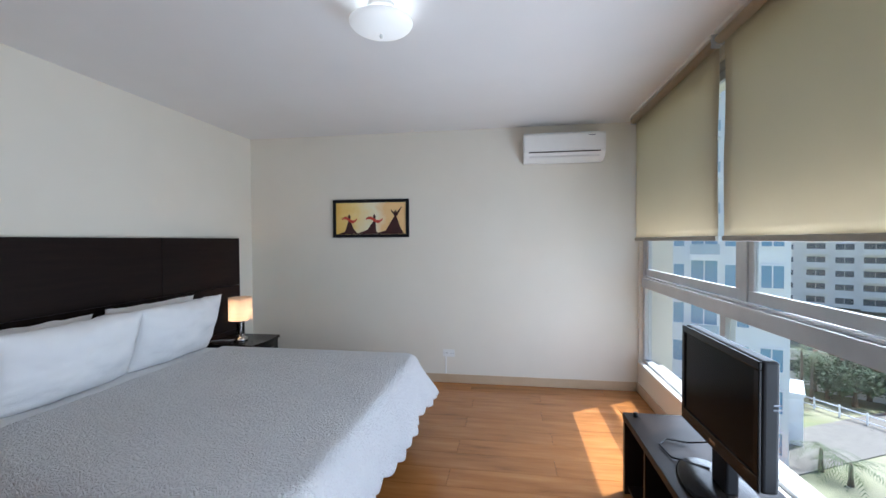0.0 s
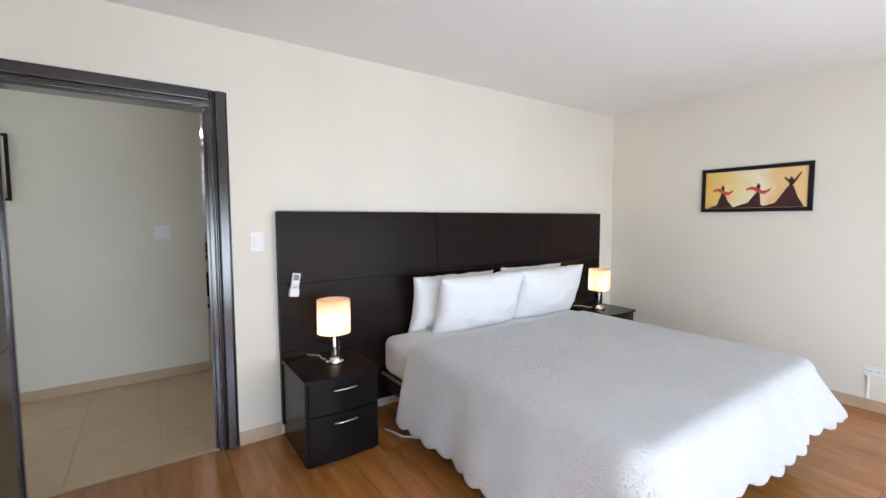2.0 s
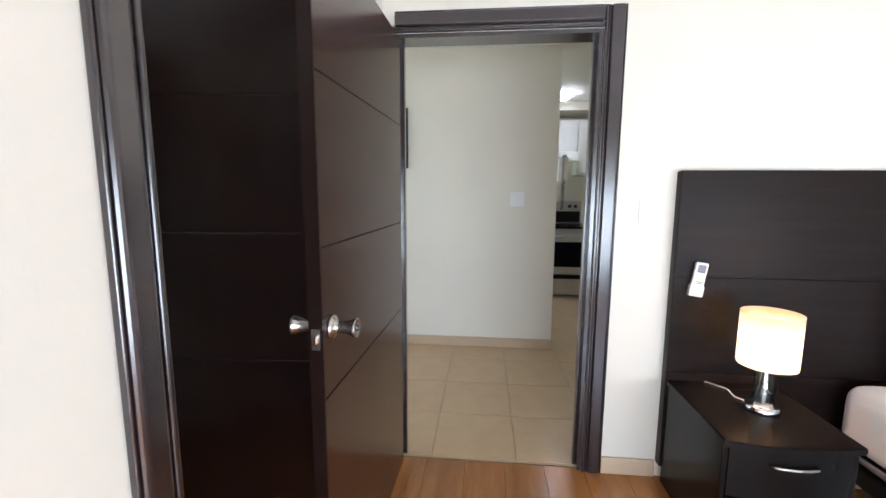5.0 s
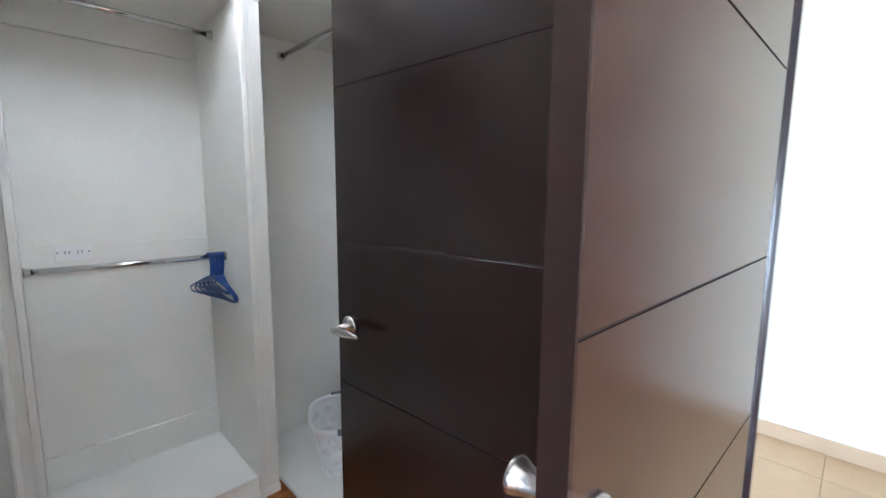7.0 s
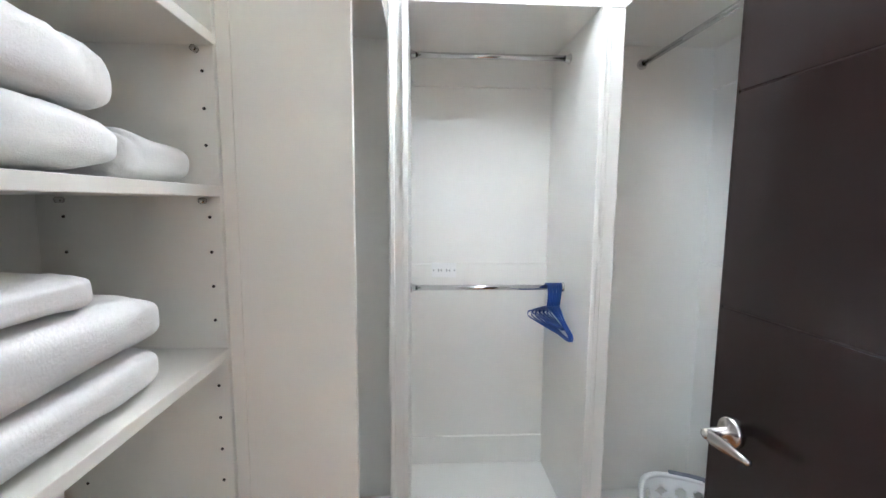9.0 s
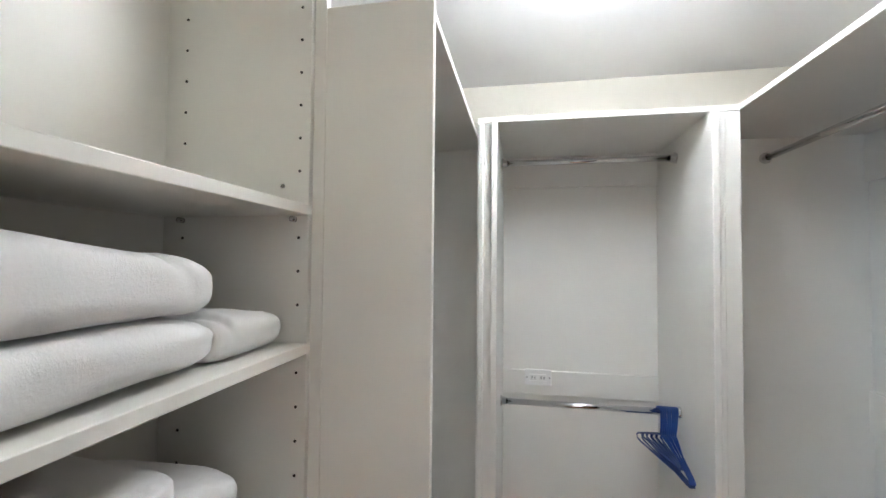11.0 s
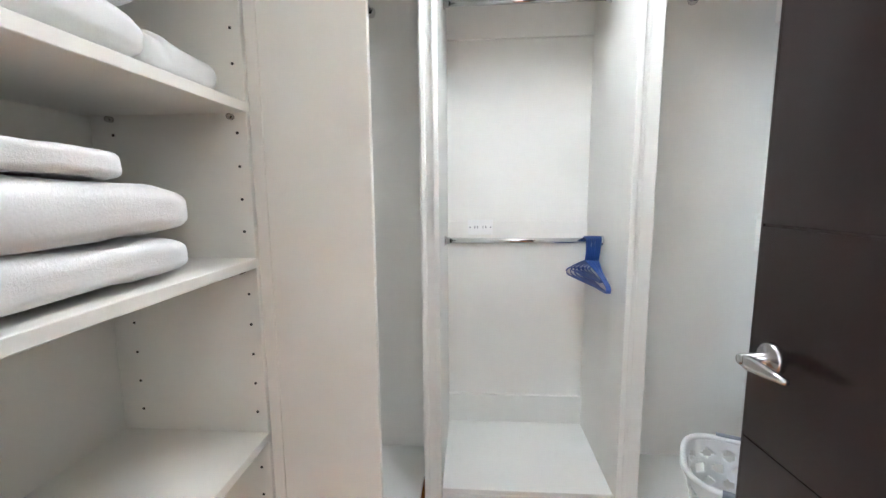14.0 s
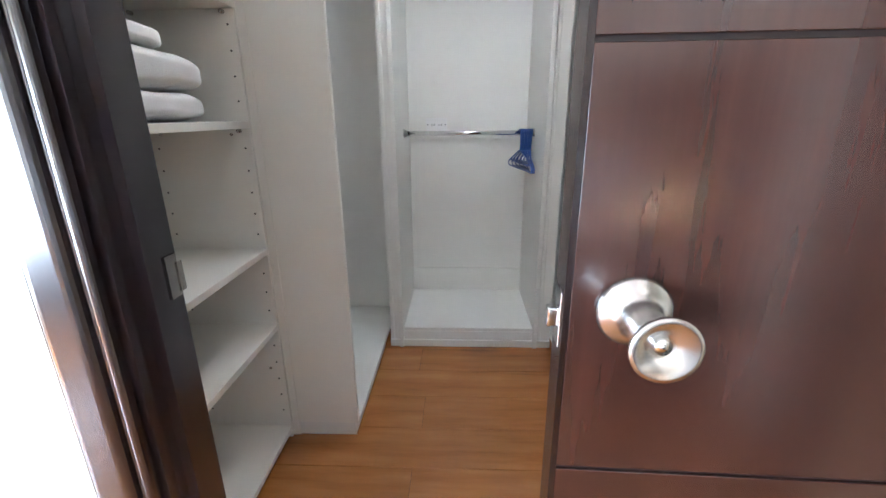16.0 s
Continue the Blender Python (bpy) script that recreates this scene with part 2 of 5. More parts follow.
def tube(points, radius, n=10, closed=False):
    """A round bar along a line of points."""
    bm = bmesh.new()
    pts = [Vector(p) for p in points]
    rings = []
    for i, p in enumerate(pts):
        a = pts[i - 1] if (i or closed) else p
        b = pts[(i + 1) % len(pts)] if (i < len(pts) - 1 or closed) else p
        d = (b - a).normalized()
        up = Vector((0, 0, 1)) if abs(d.z) < 0.95 else Vector((1, 0, 0))
        u = d.cross(up).normalized()
        v = u.cross(d)
        rings.append([bm.verts.new(p + radius * (math.cos(2 * math.pi * k / n) * u + math.sin(2 * math.pi * k / n) * v)) for k in range(n)])
    pairs = list(zip(rings, rings[1:])) + ([(rings[-1], rings[0])] if closed else [])
    for a, b in pairs:
        for k in range(n):
            j = (k + 1) % n
            bm.faces.new((a[k], a[j], b[j], b[k]))
    if not closed:
        bm.faces.new(rings[0])
        bm.faces.new(rings[-1])
    bmesh.ops.recalc_face_normals(bm, faces=bm.faces)
    for f in bm.faces:
        f.smooth = True
    return bm


def finish(name, bm, material, smooth=False):
    me = bpy.data.meshes.new(name)
    bm.to_mesh(me)
    bm.free()
    me.materials.append(material)
    if smooth:
        for p in me.polygons:
            p.use_smooth = True
    return new(name, me)


def part(name, bm, material, parent, label="", smooth=False):
    ob = finish(name, bm, material, smooth)
    ob.parent = parent
    if label:
        tagged(ob, label)
    return ob


def thing(name, label, category, at=(0, 0, 0), rz=0, group="", kind=""):
    ob = new(name)
    ob.empty_display_size = 0.1
    ob.matrix_basis = pose(*at, 0, 0, rz)
    return tagged(ob, label, category, group, kind)


def structure(name, bm, material, label, category, smooth=False):
    return tagged(finish(name, bm, material, smooth), label, category, kind="structure")


# ---- the setting ----
XE, YN, YS, ZC = 3.90, 5.412, 0.545, 2.495
WT = 0.12
D0, D1, DH = 0.60, 1.50, 2.04      # bedroom doorway along y, and its height
C0, C1, CH = 0.485, 1.416, 2.04    # closet doorway along x
LEAF_Y0, LEAF_Y1, CLEAF, TVROT = 0.606, 0.575, -3.6, 0
SILL, W0, W1 = 0.27, 0.74, 5.38    # window sill height and the window's ends along y

structure("wall_west", boxes((-WT, 0, YS - 0.2, D0, 0, ZC), (-WT, 0, D1, YN + WT, 0, ZC), (-WT, 0, D0, D1, DH, ZC)), M_WALL,
          "cream painted plaster wall behind the bed", "wall")
structure("wall_north", boxes((0, XE + 0.3, YN, YN + WT, 0, ZC)), M_WALL, "cream painted plaster wall with the air conditioner", "wall")
structure("wall_east", boxes((XE, XE + 0.2, YS - WT, YN, 0, SILL), (XE, XE + 0.2, YS - WT, W0, SILL, ZC), (XE, XE + 0.2, W1, YN, SILL, ZC),
                             (XE, XE + 0.2, W0, W1, ZC - 0.06, ZC)), M_WALL, "low cream wall under the wide window", "wall")
structure("wall_south", boxes((0, C0, YS - 0.10, YS, 0, ZC), (C1, XE, YS - 0.10, YS, 0, ZC), (C0, C1, YS - 0.10, YS, CH, ZC)), M_WALL,
          "cream painted wall with the closet doorway", "wall")
structure("ceiling", boxes((-WT, XE + 0.2, YS - 0.1, YN + WT, ZC, ZC + 0.15)), M_CEIL, "smooth white painted ceiling", "ceiling")
# unseen overhang, added so that its shadow evenly covers the blinds
structure("blind_shading_slab", boxes((XE + 0.2, XE + 0.37, YS - 0.1, YN + 1.2, ZC, ZC + 0.15)), M_OUT, "unseen slab added above the window to keep the sun off the blinds", "slab")
structure("floor", boxes((-0.03, XE, -1.6, YN, -0.12, -0.010)), M_JOINT, "underlay of the wooden floor", "floor")

# closet shell
CY, CX0, CX1 = -1.555, -0.05, 2.04
structure("closet_wall_west", boxes((CX0 - 0.1, CX0, CY - 0.1, YS - 0.2, 0, ZC)), M_WALL, "cream closet wall", "wall")
structure("closet_wall_east", boxes((CX1, CX1 + 0.1, CY - 0.1, YS - 0.1, 0, ZC)), M_WALL, "cream closet wall", "wall")
structure("closet_wall_south", boxes((CX0, CX1, CY - 0.1, CY, 0, ZC)), M_WALL, "cream closet wall above the cabinets", "wall")
structure("closet_ceiling", boxes((CX0 - 0.1, CX1 + 0.1, CY - 0.1, YS - 0.1, ZC - 0.03, ZC + 0.12)), M_CEIL, "white closet ceiling", "ceiling")

# hall and kitchen shell
HX, HC = -1.62, 1.60
structure("hall_floor", boxes((-4.4, -0.03, -2.2, 4.4, -0.12, -0.003)), M_GROUT, "grout bed of the tiled hall floor", "floor")
structure("hall_wall", boxes((HX - 0.12, HX, -2.2, HC, 0, ZC)), M_WALL, "cream hall wall with a light switch", "wall")
structure("hall_ceiling", boxes((-4.4, -WT, -2.2, 4.4, ZC, ZC + 0.15)), M_CEIL, "white hall ceiling", "ceiling")
structure("kitchen_wall", boxes((-4.4, -4.28, -2.2, 4.4, 0, ZC)), M_WALL, "pale kitchen wall", "wall")
structure("kitchen_wall_side", boxes((-4.28, -WT, 4.3, 4.4, 0, ZC)), M_WALL, "cream kitchen side wall", "wall")
# unseen end wall, its opening added to let the fill light in
structure("hall_wall_end", boxes((HX, -WT, -2.2, -2.1, 0, 0.7), (HX, -WT, -2.2, -2.1, 2.2, ZC), (HX, HX + 0.1, -2.2, -2.1, 0.7, 2.2), (-WT - 0.1, -WT, -2.2, -2.1, 0.7, 2.2)), M_WALL, "unseen cream end wall with an opening for the added fill light", "wall")

# ---- bedroom: windows and blinds ----
def window_set():
    zt = 1.03
    win = tagged(new("window_1"), "wide aluminium window with sliding panes above a low sill", "window", kind="structure")
    win.location = (0, 0, 0)
    x0, x1 = 3.93, 4.00
    part("window_frame", boxes((x0, x1, W0, W1, SILL, SILL + 0.045), (x0, x1, W0, W1, ZC - 0.105, ZC - 0.06),
                               (x0, x1, W1 - 0.05, W1, SILL + 0.045, ZC - 0.105), (x0, x1, W0, W0 + 0.05, SILL + 0.045, ZC - 0.105), bev=0.004), M_ALU, win)
    part("transom", boxes((x0 - 0.025, x1, W0 + 0.05, W1 - 0.05, zt - 0.05, zt + 0.035), (x0 - 0.012, x0 + 0.02, W0 + 0.05, W1 - 0.05, zt + 0.038, zt + 0.052), bev=0.004), M_ALU, win)
    for y in (3.72, 2.05):
        part("mullion", boxes((x0 + 0.004, x1 - 0.004, y - 0.035, y + 0.035, zt + 0.054, ZC - 0.107), bev=0.004), M_ALU, win)
    for y in (3.93, 2.48, 1.15):
        part("mullion", boxes((x0 + 0.004, x1 - 0.004, y - 0.03, y + 0.03, SILL + 0.047, zt - 0.052), bev=0.004), M_ALU, win)
    for a, b in ((3.757, W1 - 0.052), (2.087, 3.683), (W0 + 0.052, 2.013)):
        sash = part("sash", boxes((x0 + 0.012, x0 + 0.04, a, b, zt + 0.055, zt + 0.115), (x0 + 0.012, x0 + 0.04, a, a + 0.05, zt + 0.115, ZC - 0.16),
                                  (x0 + 0.012, x0 + 0.04, b - 0.05, b, zt + 0.115, ZC - 0.16), (x0 + 0.012, x0 + 0.04, a, b, ZC - 0.16, ZC - 0.108), bev=0.004), M_ALU, win)
        g = part("pane", boxes((x0 + 0.024, x0 + 0.029, a + 0.05, b - 0.05, zt + 0.115, ZC - 0.16)), M_GLASS, sash)
        g.visible_shadow = False
    for a, b in ((3.962, W1 - 0.052), (2.512, 3.898), (1.182, 2.448), (W0 + 0.052, 1.118)):
        g = part("pane", boxes((x0 + 0.03, x0 + 0.035, a, b, SILL + 0.047, zt - 0.052)), M_GLASS, win)
        g.visible_shadow = False
    part("window_sill", boxes((XE - 0.012, x0 - 0.002, W0, W1, SILL + 0.002, SILL + 0.022), bev=0.004), M_WHITE, win)


def roller_blind(y0, y1, zb):
    b = thing("roller_blind", "beige fabric roller blind lowered over the upper window", "blind", (3.80, (y0 + y1) / 2, 2.45), group="roller blinds at the window")
    w = (y1 - y0) / 2
    part("roller_tube", tube([(0, -w, 0), (0, w, 0)], 0.024, 16), M_BLIND, b)
    part("head_rail", boxes((-0.03, 0.02, -w, w, 0.026, 0.048), bev=0.003), M_MELA, b)
    bm = bmesh.new()
    rows = []
    n = 24
    for i in range(n + 1):
        z = -0.0 - i * (2.45 - zb) / n
        rows.append([bm.verts.new((0.022 + 0.003 * math.sin(j * 0.9 + i * 0.35), -w + 0.012 + j * (2 * w - 0.024) / 20, z)) for j in range(21)])
    for a, c in zip(rows, rows[1:]):
        for j in range(20):
            bm.faces.new((a[j], a[j + 1], c[j + 1], c[j]))
    ob = part("fabric", bm, M_BLIND, b, smooth=True)
    so = ob.modifiers.new("thickness", "SOLIDIFY")
    so.thickness = 0.002
    part("bottom_bar", boxes((0.012, 0.030, -w + 0.012, w - 0.012, zb - 2.45 - 0.028, zb - 2.45 - 0.001), bev=0.004), M_BAR, b, "pale bottom bar")
    for s in (-1, 1):
        part("bracket", boxes((-0.022, 0.022, s * w - 0.006, s * w + 0.006, -0.028, 0.05), bev=0.003), M_ALU, b)


window_set()
roller_blind(3.735, 5.23, 1.43)
roller_blind(1.99, 3.69, 1.43)
roller_blind(0.76, 1.95, 1.43)


# ---- trims, baseboards, doors ----
def door_casing(name, label, along, plane, sign, lo, hi, height, w_lo, w_hi, depth, lap=0.0):
    """Jambs, head and moulded casing of a doorway, the casing lapping onto the jambs. along: 'y' for a west wall, 'x' for a south wall."""
    t = thing(name, label, "door frame", kind="structure")

    def bx(a0, a1, d0, d1, z0, z1):
        p0, p1 = plane + sign * d0, plane + sign * d1
        p0, p1 = min(p0, p1), max(p0, p1)
        return (p0, p1, a0, a1, z0, z1) if along == "y" else (a0, a1, p0, p1, z0, z1)

    def moulding(specs):
        bm = bmesh.new()
        for sp, r in zip(specs, (0.004, 0.011, 0.004, 0.006)):
            bm_box(bm, *sp, bev=r, seg=4)
        return bm

    steps = ((0.0, 0.08, 0.014), (0.08, 0.74, 0.022), (0.74, 0.84, 0.012), (0.84, 1.0, 0.017))
    if w_hi:
        part("casing", moulding([bx(hi - lap + w_hi * (1 - f1), hi - lap + w_hi * (1 - f0), 0.0005, d, 0, height - lap + w_hi) for f0, f1, d in steps]), M_TRIM, t)
    if w_lo:
        part("casing", moulding([bx(lo + lap - w_lo * (1 - f0), lo + lap - w_lo * (1 - f1), 0.0005, d, 0, height - lap + w_lo) for f0, f1, d in steps]), M_TRIM, t)
    wh = max(w_lo, w_hi)
    part("head_casing", moulding([bx(lo + lap, hi - lap, 0.0005, d, height - lap + wh * (1 - f1), height - lap + wh * (1 - f0)) for f0, f1, d in steps]), M_TRIM, t)
    part("jamb", boxes(bx(hi - 0.018, hi - 0.0005, -depth, 0.0, 0, height - 0.018)), M_TRIM, t)
    part("jamb", boxes(bx(lo + 0.0005, lo + 0.018, -depth, 0.0, 0, height - 0.018)), M_TRIM, t)
    part("head_jamb", boxes(bx(lo + 0.0005, hi - 0.0005, -depth, 0.0, height - 0.018, height - 0.0005)), M_TRIM, t)
    return t


frame_1 = door_casing("door_frame_1", "dark stained moulded wooden frame of the bedroom doorway", "y", 0.0, 1, D0, D1, DH, 0.030, 0.09, WT)
part("door_stop", boxes((-0.075, -0.045, D1 - 0.032, D1 - 0.0185, 0, DH - 0.02), (-0.075, -0.045, D0 + 0.0185, D0 + 0.032, 0, DH - 0.02)), M_TRIM, frame_1)
frame_2 = door_casing("door_frame_2", "dark stained moulded wooden frame of the closet doorway", "x", YS, 1, C0, C1, CH, 0.075, 0.078, 0.10, 0.010)
part("door_stop", boxes((C1 - 0.032, C1 - 0.0185, YS - 0.055, YS - 0.03, 0, CH - 0.02)), M_TRIM, frame_2)
part("strike_plate", boxes((C1 - 0.0205, C1 - 0.018, YS - 0.097, YS - 0.076, 0.93, 0.987), (C1 - 0.022, C1 - 0.020, YS - 0.104, YS - 0.094, 0.935, 0.975)), M_NICKEL, frame_2, "worn metal strike plate")


def hinge_on(parent, x, y, z):
    h = part("hinge", boxes((x - 0.0015, x + 0.0015, y - 0.035, y + 0.002, z - 0.05, z + 0.05)), M_NICKEL, parent)
    part("knuckle", tube([(x, y + 0.006, z - 0.05), (x, y + 0.006, z + 0.05)], 0.007, 8), M_NICKEL, h)


for zh in (0.26, 1.84):
    hinge_on(frame_2, C0 + 0.0205, YS - 0.055, zh)


def door_leaf(name, label, m, width, height, thick, grooves, knob, skin):
    """A leaf hinged at its own x = 0, reaching to +x; front face towards -y, with scored lines on both faces."""
    d = thing(name, label, "door")
    d.matrix_basis = m
    gw = 0.005
    # the two faces are panels parted by the scored lines; each line is an open groove
    part("core", boxes((0.002, width - 0.002, -thick / 2 + 0.004, thick / 2 - 0.004, 0.008, height - 0.002)), M_GROOVE, d)
    # edges of both leaves take the darkened stain, their shade in the colour
    part("edge", boxes((0, 0.006, -thick / 2, thick / 2, 0.006, height), (width - 0.006, width, -thick / 2, thick / 2, 0.006, height)), M_DOOR_SHADED, d)
    for s in (-1, 1):
        y0, y1 = (-thick / 2, -thick / 2 + 0.005) if s < 0 else (thick / 2 - 0.005, thick / 2)
        # slanting cuts as straight lines z = a + b x; panels between successive cuts
        lines = [(0.006, 0.0)] + list(grooves) + [(height, 0.0)]
        for k, ((a0, b0), (a1, b1)) in enumerate(zip(lines, lines[1:])):
            g0 = gw / 2 if k else 0
            g1 = gw / 2 if k < len(lines) - 2 else 0
            bm = bmesh.new()
            xa, xb = 0.0062, width - 0.0062
            q = [(xa, a0 + b0 * xa + g0), (xb, a0 + b0 * xb + g0), (xb, a1 + b1 * xb - g1), (xa, a1 + b1 * xa - g1)]
            lo = [bm.verts.new((px, y0, pz)) for px, pz in q]
            hi = [bm.verts.new((px, y1, pz)) for px, pz in q]
            bm.faces.new(lo)
            bm.faces.new(list(reversed(hi)))
            for i in range(4):
                j = (i + 1) % 4
                bm.faces.new((lo[j], lo[i], hi[i], hi[j]))
            bmesh.ops.recalc_face_normals(bm, faces=bm.faces)
            bmesh.ops.bevel(bm, geom=bm.edges[:], offset=0.0006, segments=1, affect="EDGES")
            part("panel", bm, skin, d)
    zk, xk = (0.983 if knob else 0.938), width - 0.062
    for s in (-1, 1):
        turn = Matrix.Translation((xk, s * thick / 2, zk)) @ (Matrix.Rotation(radians(90), 4, "X") if s < 0 else Matrix.Rotation(radians(-90), 4, "X"))
        if knob:
            h = part("knob", lathe([(0.0, 0), (0.033, 0), (0.034, 0.004), (0.031, 0.009), (0.024, 0.012), (0.0175, 0.017), (0.0165, 0.024), (0.0165, 0.032),
                                    (0.018, 0.042), (0.021, 0.054), (0.0255, 0.064), (0.0275, 0.069), (0.0275, 0.072), (0.0235, 0.073), (0.012, 0.063), (0.009, 0.062), (0.0, 0.062)], 40, turn), M_NICKEL, d, "brushed metal door knob")
            part("lock_button", lathe([(0, 0.060), (0.007, 0.060), (0.007, 0.066), (0, 0.067)], 20, turn), M_CHROME, h)
        else:
            h = part("lever_handle", lathe([(0.0, 0), (0.032, 0), (0.033, 0.005), (0.029, 0.010), (0.013, 0.012), (0.0115, 0.060), (0.010, 0.066), (0.0, 0.067)], 32, turn), M_NICKEL, d, "brushed metal lever handle")
            bm = bmesh.new()
            pts = [(0.0, 0.010), (0.02, 0.016), (0.05, 0.014), (0.085, 0.009), (0.112, 0.006)]
            vs = []
            for dx, hz in pts:
                dd = 0.060 - 0.006 * math.sin(dx * 14)
                vs.append([bm.verts.new((xk + 0.004 - dx, s * (thick / 2 + dd + oy), zk + oz)) for oy, oz in ((-0.005, -hz), (0.005, -hz), (0.007, 0.0), (0.005, hz * 0.8), (-0.005, hz * 0.8))])
            for a, b in zip(vs, vs[1:]):
                for i in range(5):
                    j = (i + 1) % 5
                    bm.faces.new((a[i], a[j], b[j], b[i]))
            bm.faces.new(vs[0])
            bm.faces.new(vs[-1])
            bmesh.ops.recalc_face_normals(bm, faces=bm.faces)
            bmesh.ops.bevel(bm, geom=[e for e in bm.edges], offset=0.0015, segments=2, affect="EDGES")
            part("lever", bm, M_NICKEL, h, smooth=True)
    bolt = part("latch_plate", boxes((width - 0.001, width + 0.0015, -0.012, 0.012, zk - 0.045, zk + 0.012), bev=0.0006, seg=1), M_NICKEL, d, "small metal latch plate")
    part("latch_bolt", boxes((width + 0.001, width + 0.012, -0.006, 0.006, zk - 0.026, zk - 0.006), bev=0.002), M_CHROME, bolt)
    return d


# bedroom leaf: stands open against the closet wall; its far face looks at the room
LEAF_A = math.degrees(math.atan2(LEAF_Y1 - LEAF_Y0, 0.93))
bed_door = door_leaf("door_1", "dark mahogany wooden door with scored slanting lines, open", pose(0.026, LEAF_Y0, 0, 0, 0, LEAF_A), 0.906, DH - 0.025, 0.038,
                     [(0.80, 0.0), (1.208, 0.0), (1.643, 0.0)], True, M_DOOR)
# closet leaf: same wood as the bedroom leaf, its shade put into the stain
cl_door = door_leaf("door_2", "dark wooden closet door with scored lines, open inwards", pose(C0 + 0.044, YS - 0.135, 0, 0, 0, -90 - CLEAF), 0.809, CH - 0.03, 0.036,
                    [(0.74, 0.0), (1.205, 0.0), (1.67, 0.0)], False, M_DOOR_SHADED)
tagged(bed_door, kind="structure")
tagged(cl_door, kind="structure")


def baseboard(name, *specs, mat_=None):
    return structure(name, boxes(*specs, bev=0.004), mat_ or M_BASE, "beige baseboard along the wall", "baseboard")


baseboard("baseboard", (0, 0.013, D1 + 0.0905, 1.838, 0, 0.085))
baseboard("baseboard", (0.0, 0.013, 5.14, YN - 0.001, 0, 0.085))
baseboard("baseboard", (0.014, XE - 0.014, YN - 0.013, YN, 0, 0.085))
baseboard("baseboard", (XE - 0.013, XE, YS + 0.02, YN, 0, 0.085))
baseboard("baseboard", (C1 + 0.072, XE - 0.014, YS, YS + 0.013, 0, 0.085))
baseboard("hall_baseboard", (HX, HX + 0.012, -2.0, HC, 0, 0.085), (HX - 0.12, HX + 0.012, HC, HC + 0.012, 0, 0.085))


# ---- bedroom: bed ----
BX0, BX1, BY0, BY1, BZ = 0.10, 2.06, 2.52, 4.35, 0.575


def make_bed():
    b = thing("bed", "king-size bed with a white mattress on a dark metal base", "bed", (0, 0, 0))
    part("base", boxes((BX0, BX1 - 0.04, BY0 + 0.03, BY1 - 0.03, 0.16, 0.29), bev=0.01), M_BLACKP, b, "black metal bed base")
    for x in (0.25, 1.1, 1.9):
        for y in (BY0 + 0.12, BY1 - 0.12):
            part("leg", tube([(x, y, 0), (x, y, 0.16)], 0.022, 12), M_BLACKP, b)
    part("rail", tube([(0.12, BY0 - 0.005, 0.30), (0.5, BY0 - 0.005, 0.30), (BX1 - 0.1, BY0 - 0.005, 0.30)], 0.012), M_GREYP, b)
    bm = boxes((BX0, BX1, BY0, BY1, 0.295, BZ - 0.006), bev=0.07, seg=5)
    part("mattress", bm, M_SHEET, b, "mattress in a white fitted sheet", smooth=True)


def hang_profile(d, flare):
    """Outward offset and drop of the spread at the length d past the mattress edge."""
    r = 0.06
    arc = r * math.pi / 2
    if d < arc:
        a = d / r
        return r * math.sin(a), r * (1 - math.cos(a))
    return r + (d - arc) * flare, r + (d - arc) * math.sqrt(1 - flare * flare)


